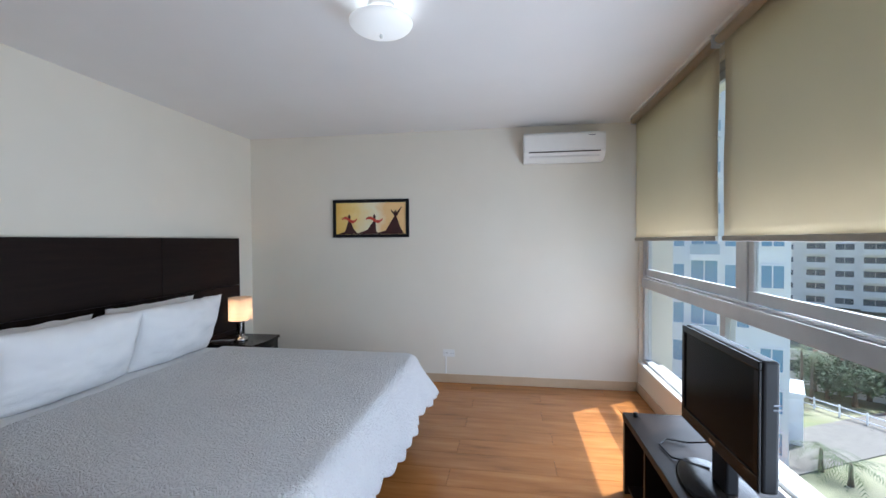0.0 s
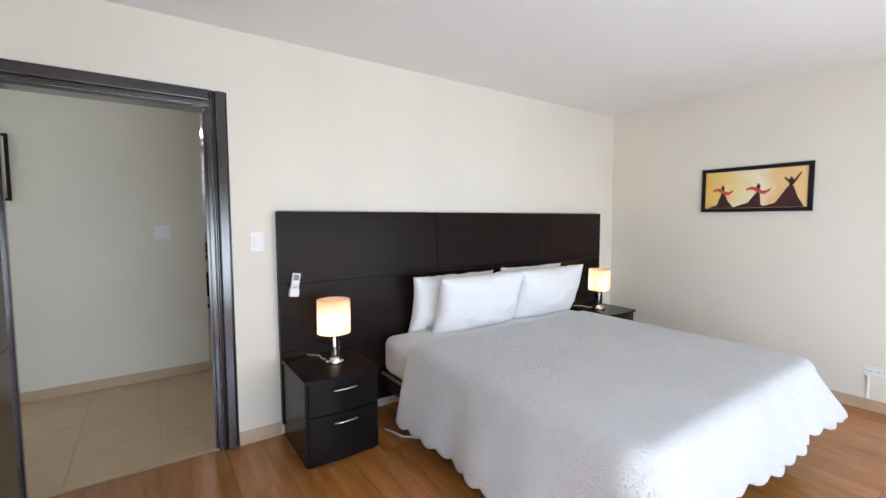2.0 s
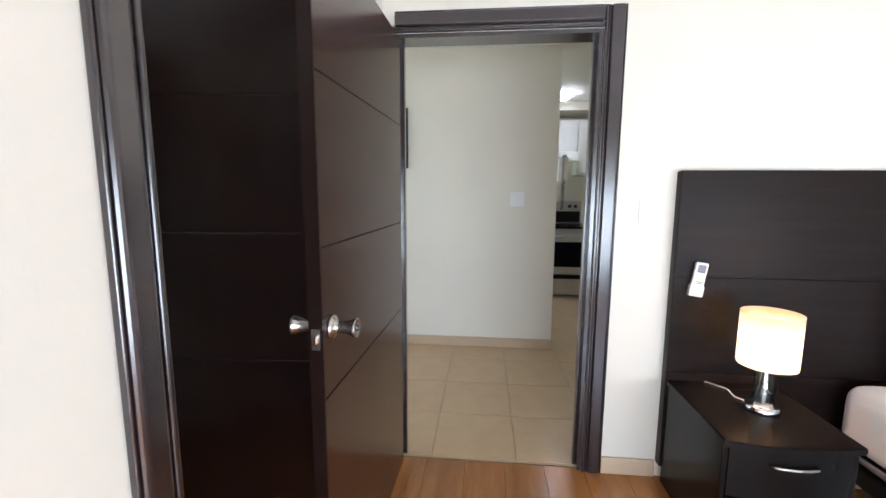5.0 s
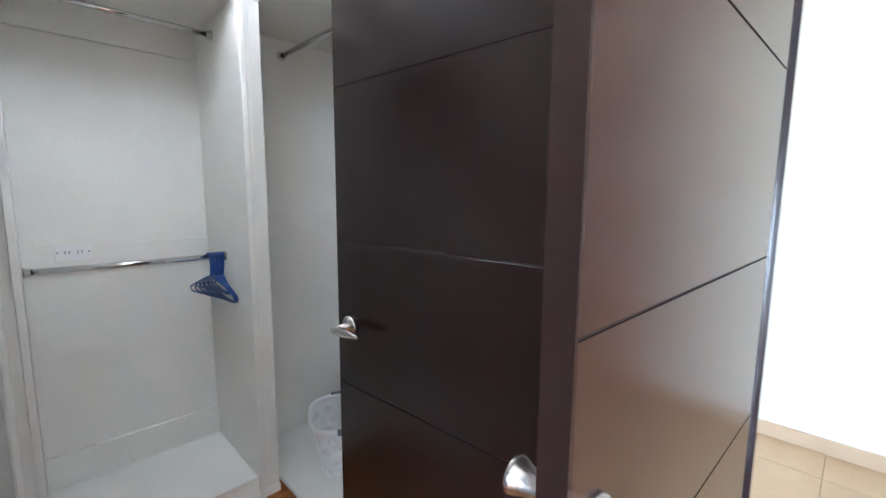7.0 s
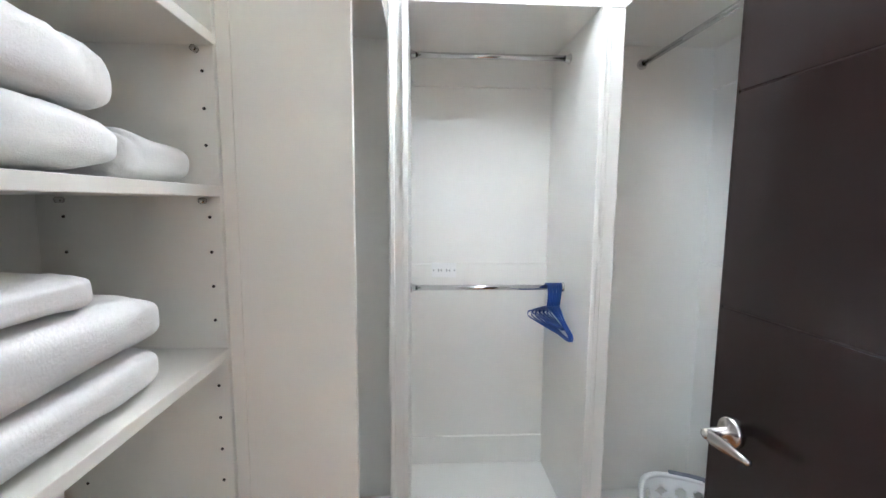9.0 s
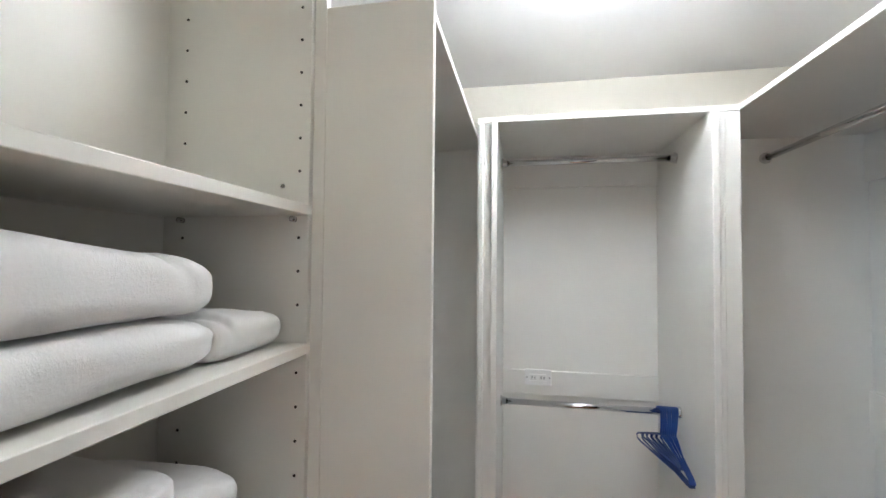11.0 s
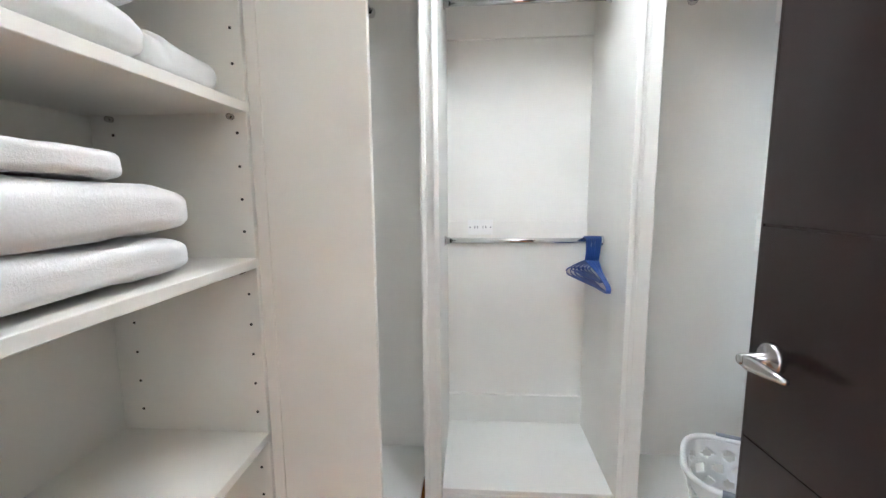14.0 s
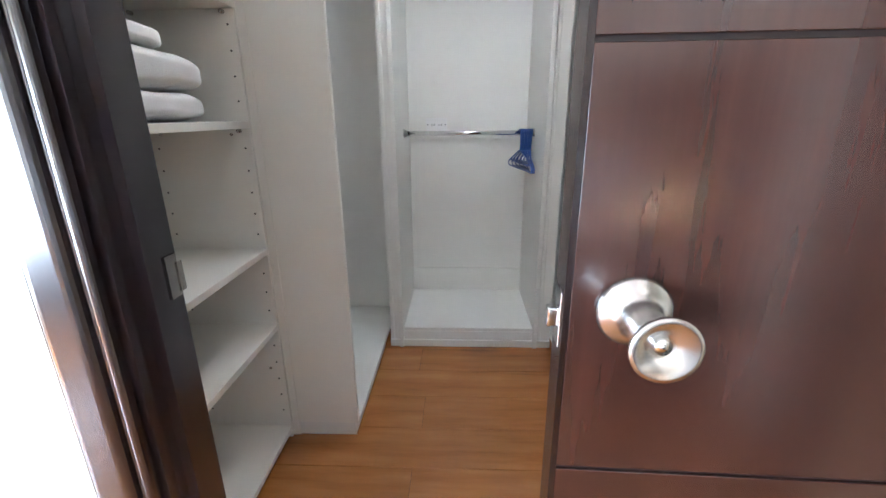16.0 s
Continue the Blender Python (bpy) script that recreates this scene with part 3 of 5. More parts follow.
def make_bedspread():
    """A quilted spread: concentric rows on the top, then a hanging skirt with a scalloped hem."""
    ax0, ax1, ay0, ay1 = 0.50, BX1 - 0.045, BY0 + 0.045, BY1 - 0.10
    rc, mid = 0.07, (BY0 + BY1) / 2
    line = []   # perimeter from the head along the near side, round the foot and back along the far side
    n1, nc, n2 = 150, 20, 150
    for i in range(n1):
        line.append((ax0 + (ax1 - rc - ax0) * i / n1, ay0, 0, -1))
    for i in range(nc):
        a = -math.pi / 2 + math.pi / 2 * i / nc
        line.append((ax1 - rc + rc * math.cos(a), ay0 + rc + rc * math.sin(a), math.cos(a), math.sin(a)))
    for i in range(n2):
        line.append((ax1, ay0 + rc + (ay1 - ay0 - 2 * rc) * i / n2, 1, 0))
    for i in range(nc):
        a = math.pi / 2 * i / nc
        line.append((ax1 - rc + rc * math.cos(a), ay1 - rc + rc * math.sin(a), math.cos(a), math.sin(a)))
    for i in range(n1 + 1):
        line.append((ax1 - rc - (ax1 - rc - ax0) * i / n1, ay1, 0, 1))
    bm = bmesh.new()
    rings, inner = 22, 30
    run, cols = 0.0, []
    for k, (px, py, nx, ny) in enumerate(line):
        if k:
            run += math.hypot(px - line[k - 1][0], py - line[k - 1][1])
        along = min(1.0, max(0.0, (py - ay0) / (ay1 - ay0)))
        corner = min(1.0, 2 * abs(nx * ny))
        foot = max(0.0, nx)
        hang = (0.50 if ny < 0.3 else 0.31) * (1 - foot) + (0.31 + 0.01 * along) * foot
        hang += 0.03 * corner * (1 - along) + 0.024 * abs(math.sin(run * 23.0))
        col = []
        cx = min(px, ax1 - (ay1 - ay0) / 2)
        for j in range(inner):
            q = j / inner
            x, y = cx + (px - cx) * q, mid + (py - mid) * q
            w = noise.noise((x * 2.6, y * 2.6, 0.3)) * 0.007 + noise.noise((x * 8, y * 8, 2.3)) * 0.003
            col.append(bm.verts.new((x, y, BZ + 0.012 + w * min(1, 6 * (1 - q)))))
        for j in range(rings + 1):
            d = hang * j / rings
            o, h = hang_profile(d, 0.18 + 0.34 * max(0.0, nx) * (0.4 + 0.6 * along))
            f = (j / rings) ** 1.5
            fold = 0.016 * math.sin(run * 8.3 + 0.7) + 0.009 * math.sin(run * 17.0 + 1.9) + 0.006 * noise.noise((run * 9, j * 0.2, 0.5))
            o += f * (fold + 0.03 * corner)
            col.append(bm.verts.new((px + nx * o, py + ny * o, max(0.012, BZ + 0.012 - h))))
        cols.append(col)
    for a, c in zip(cols, cols[1:]):
        for j in range(inner + rings):
            f = bm.faces.new((a[j], c[j], c[j + 1], a[j + 1]))
            f.smooth = True
    bmesh.ops.remove_doubles(bm, verts=bm.verts, dist=1e-4)
    bmesh.ops.recalc_face_normals(bm, faces=bm.faces)
    ob = finish("bedspread", bm, M_BED)
    so = ob.modifiers.new("thickness", "SOLIDIFY")
    so.thickness, so.offset = 0.008, 1.0
    tagged(ob, "white quilted bedspread with a scalloped hem over the bed", "bedspread")


def pillow_mesh(w, h, t, seed):
    bm = bmesh.new()
    n = 28
    grid = {}
    for side in (1, -1):
        for i in range(n + 1):
            for j in range(n + 1):
                u, v = 2 * i / n - 1, 2 * j / n - 1
                e = min(1, (1 - abs(u) ** 2.6)) * min(1, (1 - abs(v) ** 2.6))
                e = max(0.0, e) ** 0.55
                pinch = 1 - 0.05 * (1 - abs(u) ** 2) * abs(v) ** 4
                pv = 1 - 0.06 * (1 - abs(v) ** 2) * abs(u) ** 4
                wob = noise.noise((u * 2.2 + seed, v * 2.2, side * 1.7)) * 0.026 * e + 0.006 * noise.noise((u * 7 + seed, v * 7, side)) * e
                edge = i in (0, n) or j in (0, n)
                key = (i, j, 0 if edge else side)
                if key not in grid:
                    grid[key] = bm.verts.new((u * w / 2 * pv, (t / 2 * e + wob) * side, v * h / 2 * pinch + 0.012 * noise.noise((u * 6, seed, v * 6))))
    for side in (1, -1):
        for i in range(n):
            for j in range(n):
                q = [grid[(a, b, 0 if (a in (0, n) or b in (0, n)) else side)] for a, b in ((i, j), (i + 1, j), (i + 1, j + 1), (i, j + 1))]
                f = bm.faces.new(q if side < 0 else q[::-1])
                f.smooth = True
    bmesh.ops.recalc_face_normals(bm, faces=bm.faces)
    return bm


def pillow(x, y, z, tilt, seed, label, w=0.80, h=0.45, t=0.19):
    ob = finish("pillow", pillow_mesh(w, h, t, seed), M_SHEET)
    ob.matrix_basis = Matrix.Translation((x, y, z)) @ Matrix.Rotation(radians(90), 4, "Z") @ Matrix.Rotation(radians(tilt), 4, "X")
    tagged(ob, label, "pillow", "pillows on the bed")


make_bed()
make_bedspread()
pillow(0.165, 3.10, 0.765, 12, 1.0, "plain white pillow leaning on the dark headboard", 0.76, 0.44, 0.20)
pillow(0.155, 3.945, 0.772, 12, 5.0, "plain white pillow leaning on the dark headboard", 0.76, 0.44, 0.20)
pillow(0.33, 3.235, 0.765, 18, 3.0, "plump white pillow in front of another pillow", 0.82, 0.46, 0.23)
pillow(0.33, 4.00, 0.765, 18, 8.0, "plump white pillow in front of another pillow", 0.78, 0.46, 0.23)


def headboard():
    h = thing("headboard", "wide dark wenge headboard of flat panels on the wall", "headboard", (0, 1.838, 0.08))
    part("backing", boxes((0.001, 0.036, 0.004, 3.29, 0.0, 1.36)), M_GROOVE, h)
    W, g = 3.294, 0.002
    for z0, z1, cuts in ((0.0, 0.47, (0, 1.20, 2.34, W)), (0.47, 0.905, (0, W)), (0.905, 1.366, (0, 1.20, 2.34, W))):
        for a, b in zip(cuts, cuts[1:]):
            part("panel", boxes((0.030, 0.050, a + g, b - g, z0 + g, z1 - g), bev=0.0015, seg=1), M_WENGE_H, h)


headboard()


def nightstand(y0):
    n = thing("nightstand", "glossy dark wood nightstand with two drawers beside the bed", "nightstand", (0.052, y0, 0), group="nightstands beside the bed")
    w, d = 0.437, 0.475
    part("side_panel", boxes((0, d - 0.02, 0, 0.018, 0.012, 0.485), bev=0.002), M_BLACK, n)
    part("side_panel", boxes((0, d - 0.02, w - 0.018, w, 0.012, 0.485), bev=0.002), M_BLACK, n)
    part("back_panel", boxes((0.002, 0.016, 0.0185, w - 0.0185, 0.012, 0.485)), M_BLACK, n)
    part("plinth", boxes((0.02, d - 0.03, 0.0185, w - 0.0185, 0.0, 0.05)), M_BLACK, n)
    bm = bmesh.new()
    top, bot = [], []
    pts = [(0, -0.006), (0, w + 0.006)]
    for i in range(17):
        u = 1 - i / 16
        pts.append((d - 0.002 + 0.030 * math.sin(math.pi * u), -0.006 + (w + 0.012) * u))
    top = [bm.verts.new((a, b, 0.511)) for a, b in pts]
    bot = [bm.verts.new((a, b, 0.4855)) for a, b in pts]
    bm.faces.new(top)
    bm.faces.new(bot[::-1])
    for i in range(len(pts)):
        j = (i + 1) % len(pts)
        bm.faces.new((top[j], top[i], bot[i], bot[j]))
    bmesh.ops.recalc_face_normals(bm, faces=bm.faces)
    bmesh.ops.bevel(bm, geom=[e for e in bm.edges if abs(e.verts[0].co.z - e.verts[1].co.z) < 1e-5], offset=0.003, segments=2, affect="EDGES")
    part("top", bm, M_BLACK, n)
    for z0, z1 in ((0.296, 0.478), (0.016, 0.289)):
        bm = bmesh.new()
        fr, bk = [], []
        for i in range(17):
            u = i / 16
            x = d - 0.018 + 0.022 * math.sin(math.pi * u)
            fr.append((x, 0.0205 + (w - 0.041) * u))
        cols = [[bm.verts.new((x, y, z)) for x, y, z in ((a, b, z0), (a, b, z1), (a - 0.02, b, z1), (a - 0.02, b, z0))] for a, b in fr]
        for a, b in zip(cols, cols[1:]):
            for i in range(4):
                j = (i + 1) % 4
                bm.faces.new((a[i], a[j], b[j], b[i]))
        bm.faces.new(cols[0])
        bm.faces.new(cols[-1])
        bmesh.ops.recalc_face_normals(bm, faces=bm.faces)
        dr = part("drawer", bm, M_BLACK, n)
        zc = z1 - 0.045
        hx = d + 0.002
        part("handle", tube([(hx, w / 2 - 0.075, zc), (hx + 0.016, w / 2 - 0.065, zc), (hx + 0.024, w / 2 - 0.03, zc + 0.001), (hx + 0.026, w / 2, zc + 0.001),
                             (hx + 0.024, w / 2 + 0.03, zc + 0.001), (hx + 0.016, w / 2 + 0.065, zc), (hx, w / 2 + 0.075, zc)], 0.006, 8), M_NICKEL, dr, "curved metal drawer handle")
    return n


night_1 = nightstand(1.849)
copy_thing(night_1, pose(0.052, 4.600, 0))


M_SHADE = surface("lamp_shade_linen", (0.82, 0.68, 0.50), (0.88, 0.74, 0.56), 12, 0.9, 500, 0.2, 0.001)
_nt = M_SHADE.node_tree
_b = _nt.nodes["Principled BSDF"]
_tr = _nt.nodes.new("ShaderNodeBsdfTranslucent")
_tr.inputs[0].default_value = (0.97, 0.91, 0.82, 1)
_mx = _nt.nodes.new("ShaderNodeMixShader")
_mx.inputs[0].default_value = 0.55
_out = [n for n in _nt.nodes if n.type == "OUTPUT_MATERIAL"][0]
_nt.links.new(_b.outputs[0], _mx.inputs[1])
_nt.links.new(_tr.outputs[0], _mx.inputs[2])
_nt.links.new(_mx.outputs[0], _out.inputs[0])
M_BULB = glowing("lit_bulb", (1.0, 0.72, 0.40), 14.0)


def table_lamp(x, y):
    t = thing("table_lamp", "lit bedside lamp with cream drum shade and chrome stem", "lamp", (x, y, 0.512), group="bedside lamps")
    part("base", lathe([(0, 0), (0.058, 0), (0.06, 0.006), (0.057, 0.018), (0.05, 0.024), (0.034, 0.026), (0.034, 0.034), (0.0, 0.034)], 36), M_CHROME, t, "round chrome lamp base")
    part("glass_column", lathe([(0.034, 0.035), (0.034, 0.172), (0.031, 0.172), (0.031, 0.035)], 32), M_CLEAR, t, "clear glass column").visible_shadow = False
    part("stem", lathe([(0.0, 0.034), (0.013, 0.034), (0.013, 0.20), (0.02, 0.205), (0.02, 0.235), (0.0, 0.24)], 24), M_CHROME, t)
    part("cap", lathe([(0.0, 0.173), (0.036, 0.173), (0.036, 0.182), (0.0, 0.183)], 32), M_CHROME, t)
    part("shade", lathe([(0.100, 0.186), (0.100, 0.389), (0.098, 0.389), (0.098, 0.186)], 48), M_SHADE, t, "cream fabric drum shade glowing warm")
    part("bulb", lathe([(0, 0.238), (0.012, 0.24), (0.014, 0.25), (0.012, 0.258), (0.0, 0.26)], 20), M_BULB, t)
    return t


M_CLEAR = clear("lamp_glass", (0.95, 0.96, 0.97))
lamp_1 = table_lamp(0.29, 2.10)
copy_thing(lamp_1, pose(0.29, 4.785, 0.512))
for yy, end in ((2.10, 2.00), (4.785, 4.93)):
    c = finish("lamp_cord", tube([(0.245, yy - 0.02, 0.518), (0.20, yy - 0.05, 0.516), (0.13, yy - 0.04, 0.516), (0.065, yy - 0.1, 0.516)], 0.003, 8), M_WHITE)
    tagged(c, "thin pale lamp cord lying on the nightstand", "cord")
cord2 = finish("floor_cord", tube([(0.35, 2.41, 0.012), (0.42, 2.44, 0.010), (0.50, 2.46, 0.010), (0.55, 2.52, 0.010)], 0.006, 8), M_WHITE)
tagged(cord2, "white cable lying on the floor by the bed", "cord")


def ac_remote():
    r = thing("remote_control", "white air conditioner remote in a wall holder on the headboard", "remote", (0.052, 1.985, 0.915))
    r.matrix_basis = pose(0.0525, 1.922, 0.905, 0, 0, 0) @ Matrix.Rotation(radians(-9), 4, "X")
    part("holder", boxes((0, 0.026, -0.030, 0.030, 0, 0.05), bev=0.004), M_WHITE, r)
    bdy = part("body", boxes((0.004, 0.022, -0.026, 0.026, 0.02, 0.150), bev=0.006, seg=3), M_WHITE, r)
    part("display", boxes((0.0215, 0.0228, -0.017, 0.017, 0.105, 0.140)), M_GREYP, bdy)
    part("button", boxes((0.0215, 0.0236, -0.017, 0.017, 0.074, 0.084), bev=0.001), surface("pale_yellow_button", (0.70, 0.66, 0.38), (0.74, 0.70, 0.42), 8, 0.5), bdy)
    for z in (0.056, 0.064):
        part("button", boxes((0.0215, 0.0232, -0.015, 0.015, z, z + 0.004)), M_GREYP, bdy)


ac_remote()


def wall_plate(name, label, m, rockers, sockets=0):
    """A plate lying in its own xz plane, front towards -y."""
    t = thing(name, label, "switch" if rockers else "outlet")
    t.matrix_basis = m
    w = 0.075 if rockers == 1 else 0.118
    h = 0.118 if rockers == 1 else 0.075
    if rockers == 2:
        w, h = 0.118, 0.118
    if sockets:
        w, h = 0.118, 0.072
    part("plate", boxes((-w / 2, w / 2, -0.006, 0, -h / 2, h / 2), bev=0.002), M_WHITE, t)
    for i in range(rockers):
        cx = (i - (rockers - 1) / 2) * 0.05
        part("rocker", boxes((cx - 0.018, cx + 0.018, -0.011, -0.006, -0.034, 0.034), bev=0.003), M_WHITE, t)
    for i in range(sockets):
        cx = (i - (sockets - 1) / 2) * 0.04
        so = part("socket", boxes((cx - 0.017, cx + 0.017, -0.008, -0.006, -0.015, 0.015), bev=0.002), M_WHITE, t)
        part("slot", boxes((cx - 0.008, cx - 0.005, -0.0086, -0.0079, -0.006, 0.006), (cx + 0.005, cx + 0.008, -0.0086, -0.0079, -0.006, 0.006)), M_HOLE, so)
    for s in (-1, 1):
        if sockets:
            part("screw", lathe([(0, 0), (0.003, 0), (0.003, 0.001), (0, 0.001)], 10, Matrix.Translation((s * w * 0.42, -0.006, 0)) @ Matrix.Rotation(radians(90), 4, "X")), M_HOLE, t)
    return t


wall_plate("light_switch", "white rocker light switch on the cream wall", pose(0.0, 1.728, 1.256, 0, 0, 90), 1)
wall_plate("power_outlet", "white power outlet low on the cream wall", pose(2.122, YN, 0.292, 0, 0, 0), 0, 2)
trunk = finish("cable_trunking", boxes((2.087, 2.101, YN - 0.010, YN, 0.086, 0.256), bev=0.002), M_WHITE)
tagged(trunk, "thin white cable cover running down to the baseboard", "cable cover")


def air_conditioner():
    a = thing("air_conditioner", "white wall-mounted split air conditioner under the ceiling", "air conditioner", (2.852, YN, 2.134))
    a.scale = (1, 1, 0.925)
    w = 0.715
    prof = [(0, 0.0), (0.10, 0.0), (0.165, 0.03), (0.195, 0.075), (0.205, 0.12), (0.205, 0.24), (0.195, 0.262), (0.17, 0.27), (0, 0.27)]
    bm = bmesh.new()
    L = [bm.verts.new((0, -d, z)) for d, z in prof]
    R = [bm.verts.new((w, -d, z)) for d, z in prof]
    bm.faces.new(L)
    bm.faces.new(R[::-1])
    for i in range(len(prof)):
        j = (i + 1) % len(prof)
        bm.faces.new((L[j], L[i], R[i], R[j]))
    bmesh.ops.recalc_face_normals(bm, faces=bm.faces)
    bmesh.ops.bevel(bm, geom=bm.edges[:], offset=0.004, segments=2, affect="EDGES")
    part("body", bm, M_WHITE, a)
    part("front_panel", boxes((0.012, w - 0.012, -0.2105, -0.2045, 0.088, 0.245), bev=0.003), M_WHITE, a)
    lou = boxes((0.05, w - 0.05, -0.012, 0, 0, 0.05), bev=0.003)
    lou.transform(Matrix.Translation((0, -0.176, 0.022)) @ Matrix.Rotation(radians(-28), 4, "X"))
    part("louver", lou, M_WHITE, a)
    part("outlet_slot", boxes((0.045, w - 0.045, -0.202, -0.19, 0.074, 0.084)), M_HOLE, a)
    part("display", boxes((w - 0.15, w - 0.09, -0.2115, -0.2105, 0.225, 0.232)), M_GREYP, a)
    part("intake_grille", boxes(*[(0.03, w - 0.03, -0.165 + 0.02 * k, -0.155 + 0.02 * k, 0.2685, 0.274) for k in range(7)]), M_WHITE, a)


air_conditioner()


def painting(name, label, m, w, h, frame_w, kind):
    p = thing(name, label, "painting")
    p.matrix_basis = m
    f = frame_w
    part("frame", boxes((0, w, -0.022, 0, 0, f), (0, w, -0.022, 0, h - f, h), (0, f, -0.022, 0, f, h - f), (w - f, w, -0.022, 0, f, h - f), bev=0.003), M_BLACKP, p, "dark brown picture frame")
    can = part("canvas", boxes((f, w - f, -0.012, -0.002, f, h - f)), M_ART if kind == 0 else M_ART2, p)

    def shape(pts, y, mtl, nm):
        bm = bmesh.new()
        a = [bm.verts.new((px * w, y, pz * h)) for px, pz in pts]
        b = [bm.verts.new((px * w, y + 0.0015, pz * h)) for px, pz in pts]
        bm.faces.new(a)
        bm.faces.new(b[::-1])
        for i in range(len(pts)):
            j = (i + 1) % len(pts)
            bm.faces.new((a[j], a[i], b[i], b[j]))
        bmesh.ops.recalc_face_normals(bm, faces=bm.faces)
        part(nm, bm, mtl, can)

    if kind == 0:
        red = surface("painted_red", (0.50, 0.04, 0.03), (0.62, 0.09, 0.04), 20, 0.6)
        drk = surface("painted_maroon", (0.035, 0.008, 0.008), (0.06, 0.014, 0.012), 14, 0.6)
        shape([(0.07, 0.09), (0.16, 0.16), (0.20, 0.40), (0.235, 0.42), (0.27, 0.24), (0.33, 0.09)], -0.0142, drk, "painted_shape")
        shape([(0.30, 0.09), (0.46, 0.20), (0.535, 0.42), (0.565, 0.42), (0.575, 0.16), (0.62, 0.09)], -0.0150, drk, "painted_shape")
        shape([(0.55, 0.09), (0.70, 0.18), (0.80, 0.52), (0.845, 0.52), (0.88, 0.30), (0.935, 0.09)], -0.0142, drk, "painted_shape")
        for cx, cz in ((0.217, 0.50), (0.55, 0.50), (0.825, 0.60)):
            shape([(cx - 0.012, cz - 0.10), (cx + 0.012, cz - 0.10), (cx + 0.018, cz + 0.06), (cx, cz + 0.12), (cx - 0.016, cz + 0.06)], -0.0158, drk, "painted_shape")
        for x0, x1, z0 in ((0.12, 0.32, 0.50), (0.44, 0.66, 0.50)):
            n = 14
            ring = [(x0 + (x1 - x0) * i / n, z0 + 0.05 * math.sin(2 * math.pi * i / n)) for i in range(n + 1)]
            shape(ring + [(px, pz - 0.035 - 0.05 * math.sin(math.pi * i / n)) for i, (px, pz) in reversed(list(enumerate(ring)))], -0.0166, red, "painted_shape")
        shape([(0.765, 0.70), (0.775, 0.715), (0.83, 0.60), (0.90, 0.80), (0.91, 0.79), (0.845, 0.55), (0.82, 0.55)], -0.0160, drk, "painted_shape")
    else:
        tan = surface("painted_ochre", (0.42, 0.26, 0.12), (0.50, 0.32, 0.16), 16, 0.6)
        pk = surface("painted_rose", (0.30, 0.12, 0.11), (0.38, 0.17, 0.15), 16, 0.6)
        n = 16
        shape([(0.62 + 0.2 * math.cos(2 * math.pi * i / n), 0.50 + 0.09 * math.sin(2 * math.pi * i / n)) for i in range(n)], -0.0142, tan, "painted_shape")
        shape([(0.08, 0.06), (0.92, 0.06), (0.92, 0.30), (0.55, 0.36), (0.08, 0.32)], -0.0150, pk, "painted_shape")


def art_material(name, stops, axis):
    m, nt, b = mat(name)
    tc = nt.nodes.new("ShaderNodeTexCoord")
    sx = nt.nodes.new("ShaderNodeSeparateXYZ")
    link(nt, tc.outputs["Generated"], sx.inputs[0])
    nz = noise_node(nt, 6, 4, 0.6)
    ad = nt.nodes.new("ShaderNodeMath")
    ad.operation = "MULTIPLY_ADD"
    ad.inputs[1].default_value = 0.5
    link(nt, nz.outputs["Fac"], ad.inputs[0])
    link(nt, sx.outputs[axis], ad.inputs[2])
    r = ramp(nt, ad.outputs[0], stops)
    link(nt, r.outputs[0], b.inputs["Base Color"])
    b.inputs["Roughness"].default_value = 0.55
    return m


M_ART = art_material("painted_sunset", [(0.25, (0.80, 0.50, 0.10)), (0.5, (0.88, 0.68, 0.26)), (0.8, (0.90, 0.84, 0.62)), (1.1, (0.86, 0.58, 0.26))], 0)
M_ART2 = art_material("painted_desert", [(0.2, (0.45, 0.25, 0.18)), (0.7, (0.66, 0.52, 0.34)), (1.1, (0.70, 0.62, 0.45))], 2)
painting("painting", "painting of three dark swirling shapes on an orange ground, framed", pose(0.928, YN - 0.001, 1.447), 0.80, 0.385, 0.032, 0)


def ceiling_light(x, y, r, deep, label, mtl, z=ZC):
    c = thing("ceiling_light", label, "ceiling light", (x, y, z))
    part("canopy", lathe([(0.0, 0), (0.06, 0), (0.06, -0.012), (0.05, -0.02), (0.0, -0.02)], 32), M_WHITE, c)
    part("stem", lathe([(0.012, -0.02), (0.012, -deep - 0.03), (0.0, -deep - 0.03)], 16), M_WHITE, c)
    pro = []
    for i in range(15):
        a = math.pi / 2 * i / 14
        pro.append((r * math.sin(a) if i else 0.0, -deep - 0.02 - 0.36 * r * math.cos(a) + 0.36 * r * 0.0))
    outer = [(pr, pz) for pr, pz in pro]
    part("bowl", lathe(outer + [(pr * 0.97, pz + 0.004) for pr, pz in reversed(outer)], 48), mtl, c, "frosted white glass bowl")
    zb = -deep - 0.02 - 0.36 * r
    part("finial", lathe([(0.0, zb - 0.022), (0.006, zb - 0.02), (0.009, zb - 0.012), (0.006, zb - 0.003), (0.004, zb + 0.002)], 16), M_WHITE, c)
    return c


ceiling_light(2.14, 3.17, 0.145, 0.06, "round frosted glass ceiling light with a small finial, lit", M_BOWL_ROOM)


